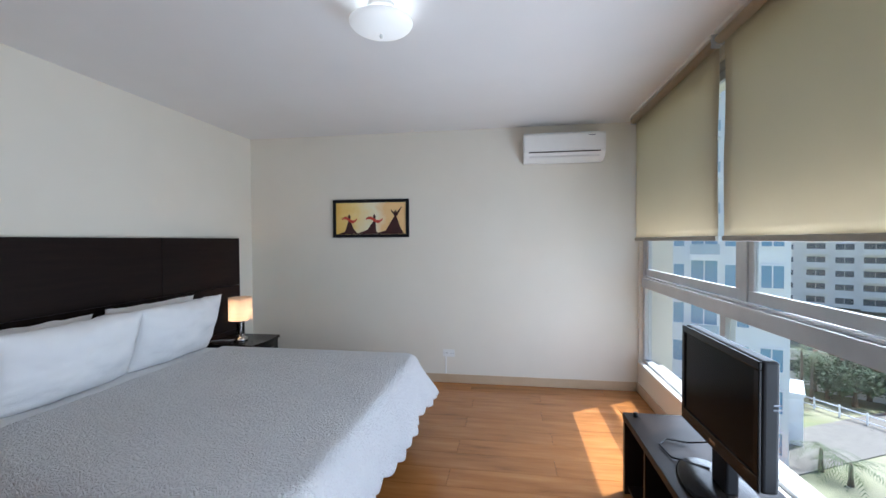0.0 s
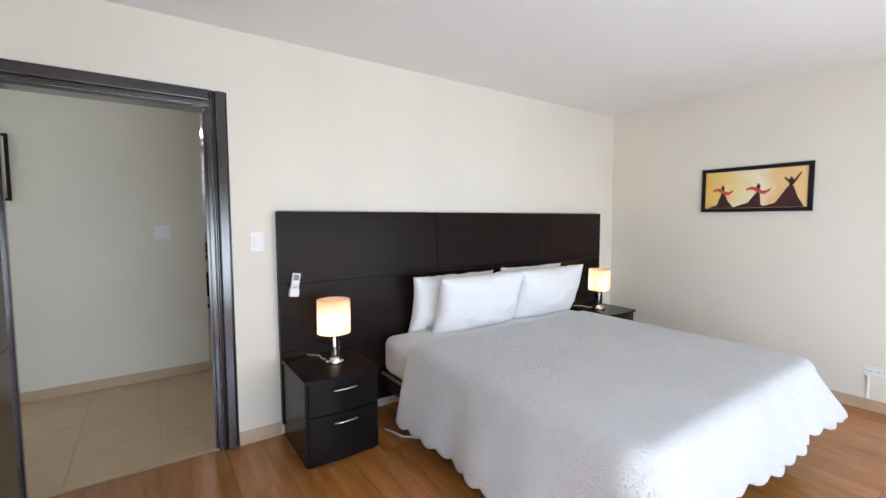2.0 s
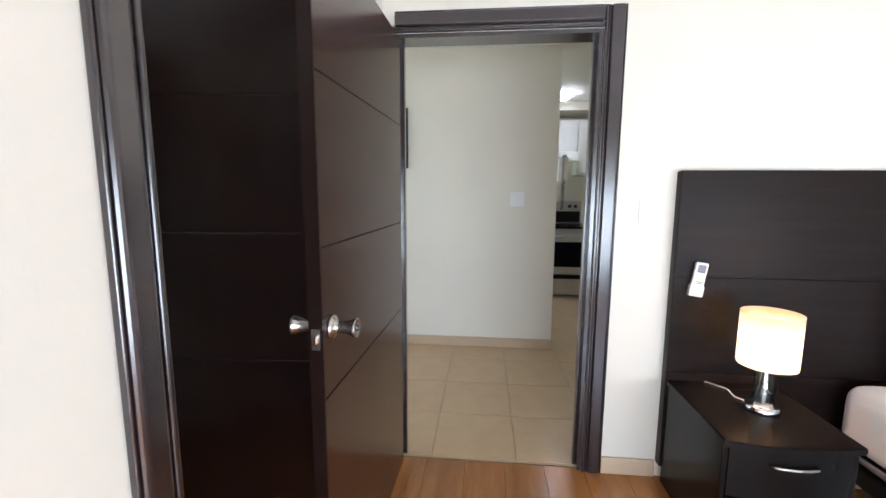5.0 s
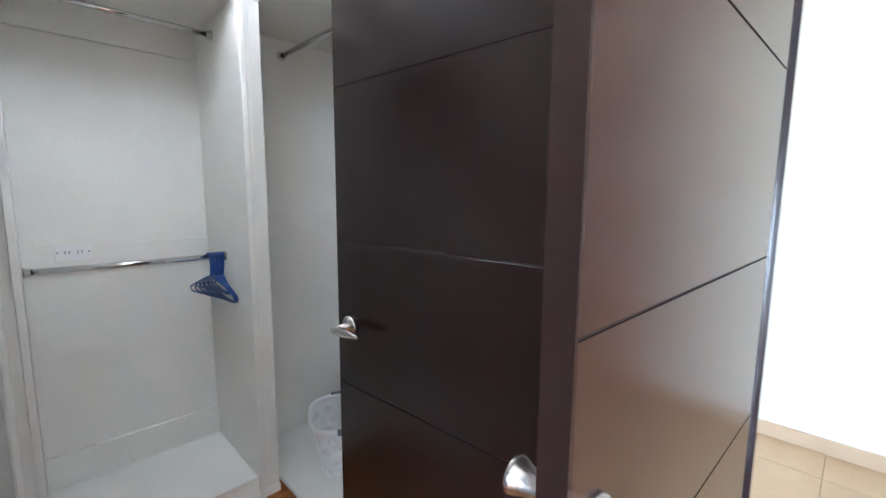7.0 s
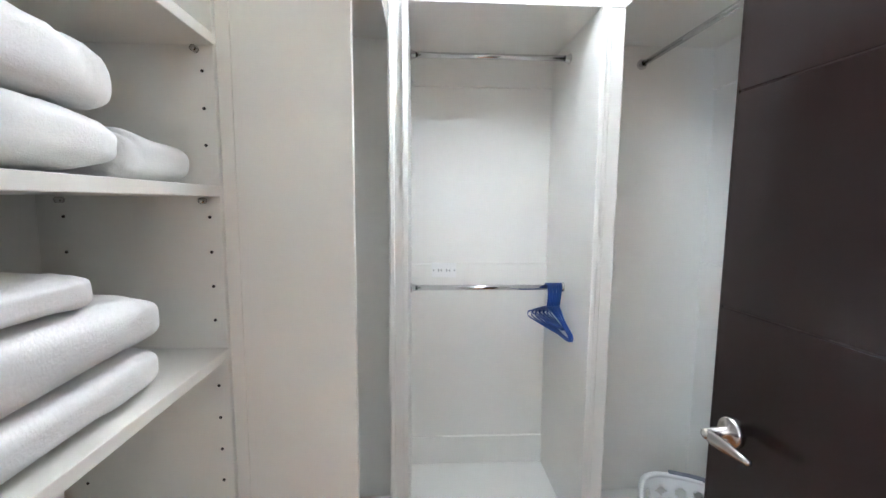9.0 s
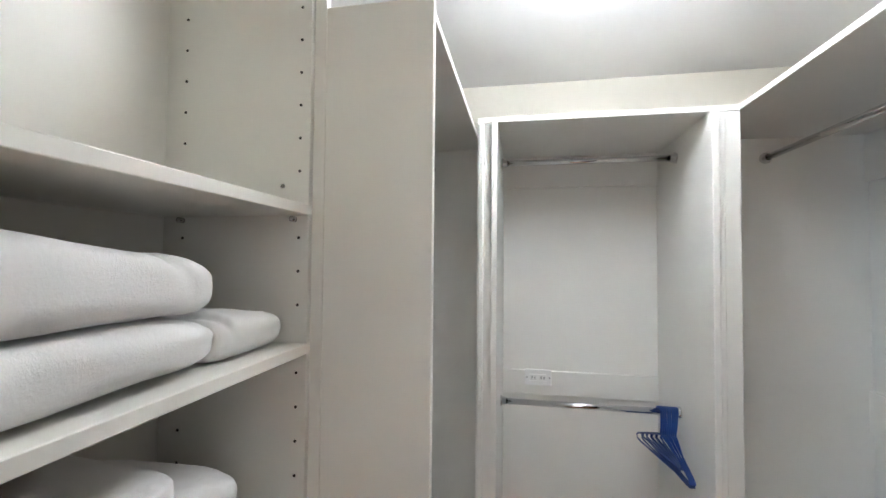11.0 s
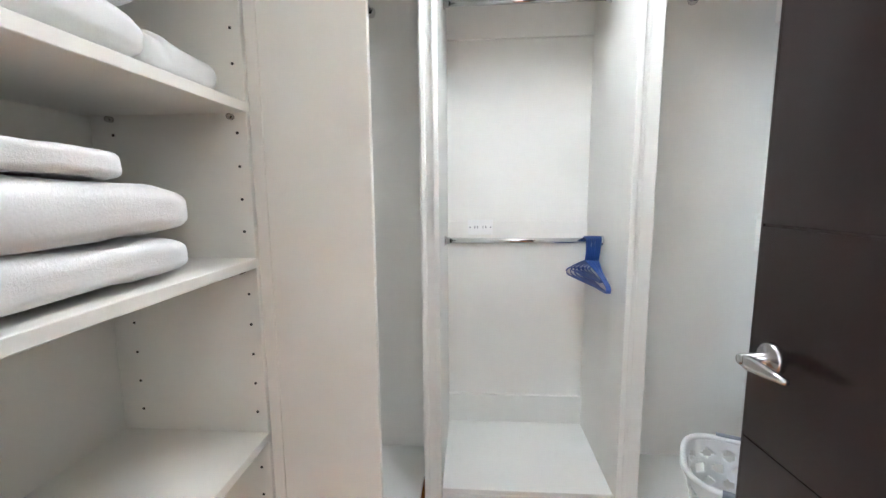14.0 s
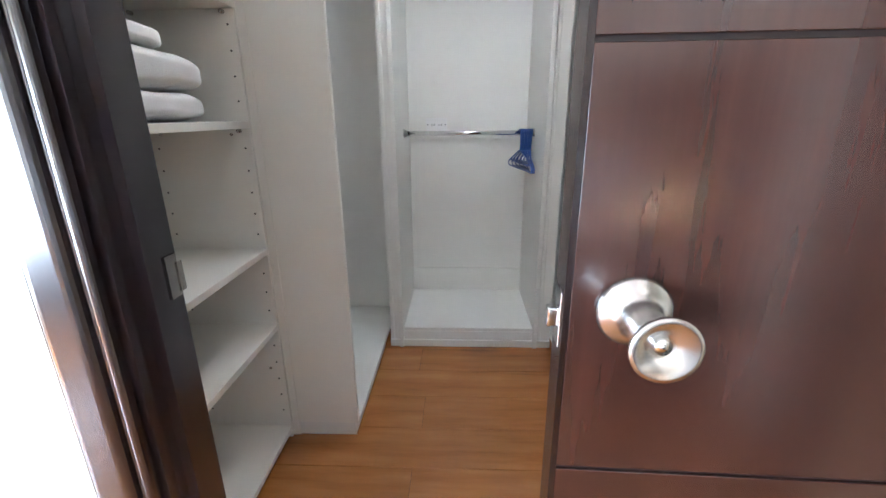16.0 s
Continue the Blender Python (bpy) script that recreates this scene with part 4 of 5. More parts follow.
# ---- bedroom: television ----
def tv_stand():
    s = thing("tv_stand", "low dark wooden television bench under the window", "tv stand", (3.345, 2.20, 0))
    w, d, h = 1.555, 0.40, 0.445
    part("top", boxes((0, d, 0, w, h - 0.035, h), bev=0.003), M_BENCH, s)
    part("side_panel", boxes((0.004, d - 0.004, w - 0.035, w - 0.001, 0, h - 0.0355), bev=0.002), M_BENCH, s)
    part("side_panel", boxes((0.004, d - 0.004, 0.001, 0.035, 0, h - 0.0355), bev=0.002), M_BENCH, s)
    part("divider", boxes((0.03, d - 0.02, w - 0.30, w - 0.275, 0.05, h - 0.0355), bev=0.002), M_BENCH, s)
    part("shelf", boxes((0.02, d - 0.02, 0.0355, w - 0.0355, 0.03, 0.05), bev=0.002), M_BENCH, s)
    part("back_panel", boxes((d - 0.018, d - 0.006, 0.0355, w - 0.0355, 0.052, h - 0.036)), M_BENCH, s)


def television():
    t = thing("television", "black flat-screen television on a black foot", "television")
    t.matrix_basis = pose(3.515, 3.035, 0.446, 0, 0, TVROT)
    w, h = 0.60, 0.425
    z0 = 0.158
    part("cabinet", boxes((-0.012, 0.042, -w / 2, w / 2, z0, z0 + h), bev=0.012, seg=3), M_BLACKP, t)
    part("bezel", boxes((-0.022, -0.0125, -w / 2 + 0.002, w / 2 - 0.002, z0 + 0.002, z0 + 0.055), (-0.022, -0.0125, -w / 2 + 0.002, w / 2 - 0.002, z0 + h - 0.03, z0 + h - 0.002),
                        (-0.022, -0.0125, -w / 2 + 0.002, -w / 2 + 0.03, z0 + 0.055, z0 + h - 0.03), (-0.022, -0.0125, w / 2 - 0.03, w / 2 - 0.002, z0 + 0.055, z0 + h - 0.03), bev=0.003), M_BLACK, t)
    part("screen", boxes((-0.0165, -0.0128, -w / 2 + 0.03, w / 2 - 0.03, z0 + 0.055, z0 + h - 0.03)), M_SCREEN, t)
    part("badge", boxes((-0.0235, -0.0222, -0.025, 0.025, z0 + 0.02, z0 + 0.032)), M_NICKEL, t)
    part("neck", boxes((0.0, 0.045, -0.06, 0.06, 0.012, z0 + 0.03), bev=0.008), M_BLACKP, t)
    bm = lathe([(0, 0), (0.20, 0), (0.205, 0.006), (0.19, 0.013), (0.06, 0.018), (0, 0.018)], 40)
    bm.transform(Matrix.Diagonal((0.62, 1.15, 1, 1)))
    part("foot", bm, M_BLACK, t)
    part("port_panel", boxes((0.02, 0.045, -w / 2 - 0.002, -w / 2 + 0.001, z0 + 0.27, z0 + 0.275), (0.02, 0.045, -w / 2 - 0.002, -w / 2 + 0.001, z0 + 0.285, z0 + 0.29)), M_GREYP, t)
    part("cable", tube([(0.08, 0.1, 0.25), (0.11, 0.2, 0.10), (0.03, 0.36, 0.012), (-0.05, 0.40, 0.006), (-0.10, 0.34, 0.006), (-0.09, 0.22, 0.006), (0.02, 0.12, 0.02)], 0.004, 8), M_BLACKP, t)


tv_stand()
television()
can_ = finish("small_remote_sensor", lathe([(0, 0), (0.013, 0), (0.013, 0.018), (0.010, 0.022), (0, 0.022)], 20, Matrix.Translation((3.40, 3.70, 0.446))), M_BLACKP)
tagged(can_, "tiny black cylinder standing on the television bench", "knob")

# ---- closet ----
YB, YF, YR = -1.537, -1.008, -1.352     # back panel, front of the back unit, south panels of the side units
XL0, XL1, XR0, XR1 = 1.316, 1.386, 0.560, 0.650   # stiles of the back unit
ZT, ZP = 2.125, 0.100                   # top of the units, platform height of the back unit
XF, YP = 1.404, -0.345                  # front and north panel of the east hanging unit
SX, SY = 1.650, -0.330                  # front of the shelves, and their side panel


def flange_rod(name, label, p0, p1, group):
    """A chrome hanging rod with a flange at each end."""
    a, b = Vector(p0), Vector(p1)
    d = (b - a).normalized()
    t = thing(name, label, "clothes rod", group=group)
    t.location = a
    part("rod", tube([d * 0.004, b - a - d * 0.004], 0.0115, 16), M_CHROME, t)
    q = Vector((0, 0, 1)).rotation_difference(d).to_matrix().to_4x4()
    for s, o in ((1, Vector((0, 0, 0))), (-1, b - a)):
        m = Matrix.Translation(o) @ q @ (Matrix.Identity(4) if s > 0 else Matrix.Rotation(math.pi, 4, "X"))
        part("flange", lathe([(0, 0.0005), (0.021, 0.0005), (0.021, 0.006), (0.0155, 0.010), (0.0145, 0.022), (0.0125, 0.023)], 24, m), M_CHROME, t)
    return t


def cabinet(name, label):
    return thing(name, label, "closet unit")


# back unit with two rods
u = cabinet("closet_cabinet", "white melamine hanging unit at the back of the closet")
part("side_panel", boxes((XL0, XL0 + 0.020, YB, YF + 0.022, 0, ZT - 0.0185), bev=0.0015, seg=1), M_MELA, u)
part("side_panel", boxes((XR1 - 0.020, XR1, YB, YF + 0.022, 0, ZT - 0.0185), bev=0.0015, seg=1), M_MELA, u)
for a, b in ((XL0 + 0.0205, XL1), (XR0, XR1 - 0.0205)):
    st = part("stile", boxes((a, b, YF - 0.02, YF, 0, ZT - 0.0185), bev=0.002), M_MELA, u)
    part("bead", boxes((b - 0.022, b - 0.004, YF - 0.001, YF + 0.008, 0.04, ZT - 0.02), bev=0.004, seg=3), M_MELA, st)
part("top", boxes((XR0, XL1, YB, YF + 0.004, ZT - 0.018, ZT), bev=0.0015, seg=1), M_MELA, u)
part("platform", boxes((XR1 + 0.0005, XL0 - 0.0005, YB + 0.001, YF - 0.006, ZP - 0.018, ZP)), M_MELA, u)
part("plinth", boxes((XR1 + 0.0005, XL0 - 0.0005, YF - 0.026, YF - 0.004, 0.0, ZP - 0.0185), (XR0, XL1, YF + 0.0005, YF + 0.012, 0, 0.038), bev=0.0015, seg=1), M_MELA, u)
part("back_panel", boxes((XR1 + 0.0005, XL0 - 0.0005, YB - 0.012, YB, ZP + 0.0005, ZT - 0.019)), M_MELA, u)
part("cleat", boxes((XR1 + 0.001, XL0 - 0.001, YB + 0.0005, YB + 0.018, 1.966, ZT - 0.019), bev=0.001, seg=1), M_MELA, u)
part("cleat", boxes((XR1 + 0.001, XL0 - 0.001, YB + 0.0005, YB + 0.016, 1.027, 1.134), bev=0.001, seg=1), M_MELA, u)
part("cleat", boxes((XR1 + 0.001, XL0 - 0.001, YB + 0.0005, YB + 0.016, ZP + 0.001, 0.245), bev=0.001, seg=1), M_MELA, u)

# west hanging unit
w = cabinet("closet_cabinet", "white melamine hanging unit with a low platform")
WX = -0.022
NY = -0.44
part("side_panel", boxes((WX, XR0 - 0.0005, YR - 0.02, YR, 0.0, ZT), bev=0.0015, seg=1), M_MELA, w)
part("back_panel", boxes((WX - 0.016, WX, YR - 0.02, NY, 0.0, ZT)), M_MELA, w)
part("side_panel", boxes((WX, XR0 - 0.03, NY, NY + 0.018, 0.0, ZT), bev=0.0015, seg=1), M_MELA, w)
part("platform", boxes((WX + 0.0005, XR0 - 0.004, YR + 0.0005, NY - 0.0005, 0.042, 0.060), bev=0.0015, seg=1), M_MELA, w)
part("plinth", boxes((XR0 - 0.05, XR0 - 0.034, YR + 0.001, NY - 0.0005, 0.0, 0.0415)), M_MELA, w)
part("top", boxes((WX + 0.0005, XR0 + 0.004, YR + 0.0005, NY - 0.0005, ZT - 0.018, ZT), bev=0.0015, seg=1), M_MELA, w)
part("cleat", boxes((WX + 0.0005, WX + 0.016, YR + 0.001, NY - 0.001, 1.015, 1.168), bev=0.001, seg=1), M_MELA, w)
part("cleat", boxes((WX + 0.0005, WX + 0.016, YR + 0.001, NY - 0.001, 1.93, ZT - 0.019), bev=0.001, seg=1), M_MELA, w)
flange_rod("clothes_rod", "chrome clothes rod in the white hanging unit", (0.317, YR, 2.030), (0.317, NY, 2.030), "closet rods")

# east hanging unit
e = cabinet("closet_cabinet", "white melamine hanging unit beside the shelves")
part("end_panel", boxes((XF, SX - 0.001, YP - 0.018, YP, 0.055, ZT + 0.02), bev=0.0015, seg=1), M_CREAM, e, "broad cream end panel")
part("plinth", boxes((XF + 0.012, SX - 0.001, YP - 0.014, YP - 0.004, 0.0, 0.0545), (XF + 0.012, XF + 0.026, YF + 0.002, YP - 0.019, 0.0, 0.0415)), M_MELA, e)
part("platform", boxes((XF + 0.001, 2.0, YR + 0.0005, YP - 0.0185, 0.042, 0.060), bev=0.0015, seg=1), M_MELA, e)
part("side_panel", boxes((XL1 + 0.0005, 2.0, YR - 0.02, YR, 0.0, ZT), bev=0.0015, seg=1), M_MELA, e)
part("back_panel", boxes((2.0, 2.016, YR - 0.02, YP, 0.0, ZT)), M_MELA, e)
part("side_panel", boxes((SX + 0.0005, 1.9995, YP - 0.018, YP, 0.0605, ZT)), M_MELA, e)
part("top", boxes((XF, 1.9995, YR + 0.0005, YP - 0.0185, ZT - 0.018, ZT), bev=0.0015, seg=1), M_MELA, e)
flange_rod("clothes_rod", "chrome clothes rod in the white hanging unit", (1.626, YR, 2.027), (1.626, YP - 0.0185, 2.027), "closet rods")
flange_rod("clothes_rod", "upper chrome clothes rod across the back of the closet", (XR1, -1.300, 2.031), (XL0, -1.300, 2.031), "closet rods")
flange_rod("clothes_rod", "lower chrome clothes rod with blue hangers on it", (XR1, -1.276, 1.068), (XL0, -1.276, 1.068), "closet rods")

# shelf unit
s = cabinet("shelf_cabinet", "cream melamine shelf unit with drilled side panels")
SB, SN = 1.992, 0.41
part("side_panel", boxes((SX + 0.004, SB, SY - 0.018, SY, 0.0, 2.42), (SX - 0.022, SX + 0.0035, SY - 0.030, SY - 0.012, 0.0, 2.42), bev=0.001, seg=1), M_CREAM, s)
part("side_panel", boxes((SX + 0.004, SB, SN, SN + 0.018, 0.0, 2.42), bev=0.001, seg=1), M_CREAM, s)
part("back_panel", boxes((SB, SB + 0.010, SY - 0.018, SN + 0.018, 0.0, 2.42)), M_CREAM, s)
SHELVES = (0.055, 0.475, 0.748, 1.143, 1.460, 1.735, 2.42)
for z in SHELVES:
    sh = part("shelf", boxes((SX, SB - 0.0005, SY + 0.0008, SN - 0.0008, z - 0.02, z), bev=0.0012, seg=1), M_CREAM, s)
    if 0.5 < z < 2:
        for x in (1.684, 1.943):
            part("shelf_pin", lathe([(0, 0), (0.006, 0), (0.006, 0.012), (0, 0.013)], 10, Matrix.Translation((x, SY + 0.001, z - 0.028)) @ Matrix.Rotation(radians(-90), 4, "X")), M_NICKEL, sh)
part("kick_board", boxes((SX + 0.02, SX + 0.034, SY + 0.001, SN - 0.001, 0.0, 0.0415)), M_CREAM, s)
hole = bpy.data.meshes.new("peg_hole")
bm_ = lathe([(0, 0), (0.0030, 0), (0.0030, 0.0012), (0, 0.0012)], 10, Matrix.Rotation(radians(-90), 4, "X"))
bm_.to_mesh(hole)
bm_.free()
hole.materials.append(M_HOLE)
z = 0.122
while z < 2.35:
    if all(abs(z - q + 0.012) > 0.022 for q in SHELVES):
        for x in (1.675, 1.943):
            o = new("peg_hole", hole)
            o.location = (x, SY + 0.0001, z)
            o.parent = s
    z += 0.0673
for x, z in ((1.712, 1.105), (1.93, 1.105), (1.712, 1.775), (1.93, 1.775), (1.70, 0.30), (1.70, 0.72)):
    part("screw", lathe([(0, 0), (0.0048, 0), (0.0044, 0.002), (0, 0.0022)], 12, Matrix.Translation((x, SY, z)) @ Matrix.Rotation(radians(-90), 4, "X")), M_NICKEL, s)

wall_plate("power_outlet", "white double outlet on the closet back panel", pose(1.159, YB + 0.016, 1.105, 0, 0, 180), 0, 2)


def hanger(x, lean, turn):
    """One plastic clothes hanger hooked over the lower rod."""
    h = thing("clothes_hanger", "blue plastic clothes hanger on the chrome rod", "hanger", group="blue hangers in the closet")
    h.matrix_basis = Matrix.Translation((x, -1.276, 1.068)) @ Matrix.Rotation(radians(turn), 4, "Z") @ Matrix.Rotation(radians(lean), 4, "Y")
    hook = []
    for i in range(13):
        a = radians(215 - 250 * i / 12)
        hook.append((0, 0.0165 * math.cos(a), 0.0165 * math.sin(a)))
    hook += [(0, 0.015, -0.02), (0, 0.012, -0.050), (0, 0.004, -0.075), (0, 0.0, -0.088)]
    part("hook", tube(hook, 0.0042, 8), M_BLUE, h)
    out = [(0, 0.0, -0.086), (0, 0.03, -0.094), (0, 0.11, -0.124), (0, 0.185, -0.154), (0, 0.2, -0.166), (0, 0.194, -0.178), (0, 0.17, -0.182), (0, 0.0, -0.183),
           (0, -0.17, -0.182), (0, -0.194, -0.178), (0, -0.2, -0.166), (0, -0.185, -0.154), (0, -0.11, -0.124), (0, -0.03, -0.094)]
    part("shoulder_frame", tube(out, 0.0034, 8, True), M_BLUE, h)
    part("bar", tube([(0, 0.14, -0.137), (0.004, 0.135, -0.150), (0.004, 0.0, -0.153), (0.004, -0.135, -0.150), (0, -0.14, -0.137)], 0.003, 8), M_BLUE, h)


for k in range(8):
    hanger(0.664 + 0.0085 * k, -2.5 + 0.9 * k, -5 + 1.8 * k + (k * 37 % 5))


def laundry_basket():
    b = thing("laundry_basket", "white plastic laundry basket with round holes and grey handles", "basket", (0.225, -0.87, 0.0605), 64)
    cx, cy = 0.0, 0.0

    def ring(z, f):
        n = 144
        a, c = (0.135 + 0.045 * f), (0.172 + 0.045 * f)
        out = []
        for i in range(n):
            t = 2 * math.pi * i / n
            ct, st = math.cos(t), math.sin(t)
            p = 3.4
            r = (abs(ct) ** p + abs(st) ** p) ** (-1 / p)
            out.append((a * ct * r, c * st * r, z))
        return out

    H = 0.255
    bm = bmesh.new()
    levels = 32
    rings = [[bm.verts.new(q) for q in ring(H * k / levels, (k / levels) ** 1.1)] for k in range(levels + 1)]
    n = 144
    for k in range(levels):
        for i in range(n):
            j = (i + 1) % n
            # rows of round openings, staggered
            open_ = False
            for rr, (kc, rk) in enumerate(((5.0, 2.0), (11.5, 2.1), (18.0, 2.2), (24.5, 2.2))):
                ph = (i + 0.5 + (3.5 if rr % 2 else 0)) % 7.2 - 3.6
                if ((k + 0.5 - kc) / rk) ** 2 + (ph / 2.1) ** 2 < 1:
                    open_ = True
            if not open_:
                bm.faces.new((rings[k][i], rings[k][j], rings[k + 1][j], rings[k + 1][i]))
    bm.faces.new(rings[0][::-1])
    for f in bm.faces:
        f.smooth = True
    ob = part("tub", bm, M_WHITE, b)
    so = ob.modifiers.new("thickness", "SOLIDIFY")
    so.thickness, so.offset = 0.004, 0
    rim = ring(H, 1.06)
    part("rim", tube(rim[::2], 0.011, 8, True), M_WHITE, b)
    for s in (-1, 1):
        pts = [(s * (0.190 - 0.002 * abs(q)), -0.04 + 0.035 * q, H + 0.004) for q in (-2, -1, 0, 1, 2)]
        part("handle", tube(pts, 0.0135, 10), M_GREYP, b, "soft dark grey handle grip")


laundry_basket()


def folded_towel(x0, x1, y0, y1, z0, z1, seed, label, taper=0.0, crisp=0.62, crease=0.0):
    """A soft folded slab: rounded fold towards the front, a pile that sinks towards its end, creases and fluff."""
    bm = bmesh.new()
    nu, nv = 120, 44
    cx, cy, cz = (x0 + x1) / 2, (y0 + y1) / 2, (z0 + z1) / 2
    hx, hy, hz = (x1 - x0) / 2, (y1 - y0) / 2, (z1 - z0) / 2

    def sg(c, p):
        return math.copysign(abs(c) ** p, c)

    rows = []
    for j in range(nv + 1):
        th = -math.pi / 2 + math.pi * j / nv
        row = []
        for i in range(nu):
            ph = 2 * math.pi * i / nu
            px = hx * sg(math.cos(th), 0.45) * sg(math.cos(ph), 0.28)
            py = hy * sg(math.cos(th), 0.45) * sg(math.sin(ph), 0.28)
            pz = hz * sg(math.sin(th), crisp)
            up = max(0.0, min(1.0, (hy - py) / (2 * hy)))
            pz = (pz + hz) * (1 - taper * up ** 1.8) - hz
            nx = Vector((px / hx ** 2, py / hy ** 2, pz / hz ** 2))
            if nx.length > 0:
                nx.normalize()
            wob = noise.noise((px * 6 + seed, py * 6, pz * 8 + seed)) * 0.011
            wob += noise.noise((px * 17 + seed, py * 17, pz * 22)) * 0.004
            fluff = noise.noise((px * 75 + seed, py * 75, pz * 75)) * 0.0014
            if crease:
                wob -= 0.010 * math.exp(-((py + hy - crease - 0.02 * math.sin(pz * 30)) / 0.010) ** 2) * max(0.0, math.sin(th) + 0.4)
            q = Vector((px, py, pz)) + nx * (wob + fluff)
            row.append(bm.verts.new((cx + q.x, cy + q.y, max(z0 + 0.0008, cz + q.z))))
        rows.append(row)
    for a, b in zip(rows, rows[1:]):
        for i in range(nu):
            j = (i + 1) % nu
            bm.faces.new((a[i], a[j], b[j], b[i])).smooth = True
    bmesh.ops.remove_doubles(bm, verts=bm.verts, dist=1e-5)
    bmesh.ops.recalc_face_normals(bm, faces=bm.faces)
    ob = finish("folded_towel", bm, M_TOWEL, True)
    tagged(ob, label, "towel", "white towels in the closet")


FT = "fluffy white folded towel stacked on a closet shelf"
folded_towel(1.665, 1.975, -0.125, 0.36, 1.4605, 1.553, 1.0, FT, 0.12)
folded_towel(1.67, 1.975, -0.125, 0.36, 1.545, 1.665, 2.0, FT, 0.34, 0.55, 0.085)
folded_towel(1.685, 1.95, -0.305, -0.118, 1.4605, 1.545, 3.0, "small rolled white towel on a closet shelf", 0.15, 0.7, 0.15)
folded_towel(1.665, 1.975, -0.18, 0.37, 1.1435, 1.218, 4.0, FT, 0.1, 0.5)
folded_towel(1.665, 1.975, -0.19, 0.37, 1.214, 1.302, 5.0, FT, 0.15, 0.5)
folded_towel(1.67, 1.965, -0.06, 0.35, 1.297, 1.352, 6.0, FT, 0.1, 0.42)

ceiling_light(1.0, -0.55, 0.16, 0.07, "round frosted glass closet ceiling light, lit", M_BOWL_CLOSET, ZC - 0.03)

# ---- hall and kitchen seen through the doorway ----
wall_plate("light_switch", "white double rocker switch on the hall wall", pose(HX, 1.281, 1.287, 0, 0, 90), 2)
painting("painting", "small framed painting of an ochre shape above rose", pose(HX + 0.001, -0.037, 1.538, 0, 0, 90), 0.403, 0.49, 0.022, 1)


def wall_phone():
    p = thing("intercom_phone", "white wall intercom phone with a dark coiled cord", "phone", (HX - 0.02, HC, 1.43))
    part("base", boxes((-0.05, 0.05, 0, 0.035, 0, 0.20), bev=0.008, seg=3), M_WHITE, p)
    bm = tube([(0, 0.05, -0.005), (0, 0.062, 0.02), (0, 0.058, 0.08), (0, 0.058, 0.13), (0, 0.064, 0.19), (0, 0.052, 0.215)], 0.023, 14)
    part("handset", bm, M_WHITE, p)
    coil = [(0.012 * math.cos(k * 0.9), 0.05 + 0.012 * math.sin(k * 0.9), -0.005 - k * 0.0035) for k in range(64)]
    part("coiled_cord", tube(coil, 0.003, 6), M_BLACKP, p)


wall_phone()


def stove():
    s = thing("stove", "stainless steel kitchen range with a black glass cooktop", "stove", (-4.06, 1.575, 0))
    w, d = 0.76, 0.62
    part("body", boxes((0, d - 0.03, 0, w, 0.03, 0.885), bev=0.006), M_STEEL, s)
    part("cooktop", boxes((0, d + 0.005, -0.003, w + 0.003, 0.8855, 0.915), bev=0.006), M_BLACK, s, "black glass cooktop")
    dr = part("oven_door", boxes((d - 0.029, d, 0.008, w - 0.008, 0.30, 0.84), bev=0.005), M_STEEL, s)
    part("oven_window", boxes((d + 0.0003, d + 0.003, 0.10, w - 0.10, 0.40, 0.72), bev=0.001), M_SCREEN, dr)
    part("oven_handle", tube([(d, 0.06, 0.79), (d + 0.045, 0.06, 0.79), (d + 0.045, w - 0.06, 0.79), (d, w - 0.06, 0.79)], 0.010, 10), M_STEEL, dr)
    dw = part("drawer", boxes((d - 0.029, d - 0.002, 0.008, w - 0.008, 0.05, 0.245), bev=0.005), M_STEEL, s)
    part("drawer_pull", boxes((d - 0.029, d + 0.012, 0.008, w - 0.008, 0.247, 0.298), bev=0.004), M_BLACK, dw)
    bp = part("control_panel", boxes((0, 0.06, 0, w, 0.916, 1.22), bev=0.008), M_STEEL, s)
    part("panel_glass", boxes((0.0603, 0.063, 0.02, w - 0.02, 0.93, 1.08)), M_BLACK, bp)
    for y in (0.08, 0.16, 0.60, 0.68):
        part("knob", lathe([(0, 0), (0.024, 0), (0.020, 0.022), (0, 0.023)], 20, Matrix.Translation((0.061, y, 1.15)) @ Matrix.Rotation(radians(90), 4, "Y")), M_BLACKP, bp)


def kitchen_cabinet(y0, y1, z0, z1, x0=-4.27, depth=0.33):
    c = thing("wall_cabinet", "white kitchen wall cabinet with a plain door", "cabinet", (x0, y0, z0), group="kitchen wall cabinets")
    part("body", boxes((0, depth - 0.02, 0, y1 - y0, 0, z1 - z0)), M_WHITE, c)
    d = part("door", boxes((depth - 0.0195, depth, 0.003, y1 - y0 - 0.003, 0.002, z1 - z0 - 0.002), bev=0.003), M_WHITE, c)
    part("handle", boxes((depth + 0.0005, depth + 0.02, 0.03, 0.13, 0.02, 0.03), bev=0.003), M_STEEL, d)


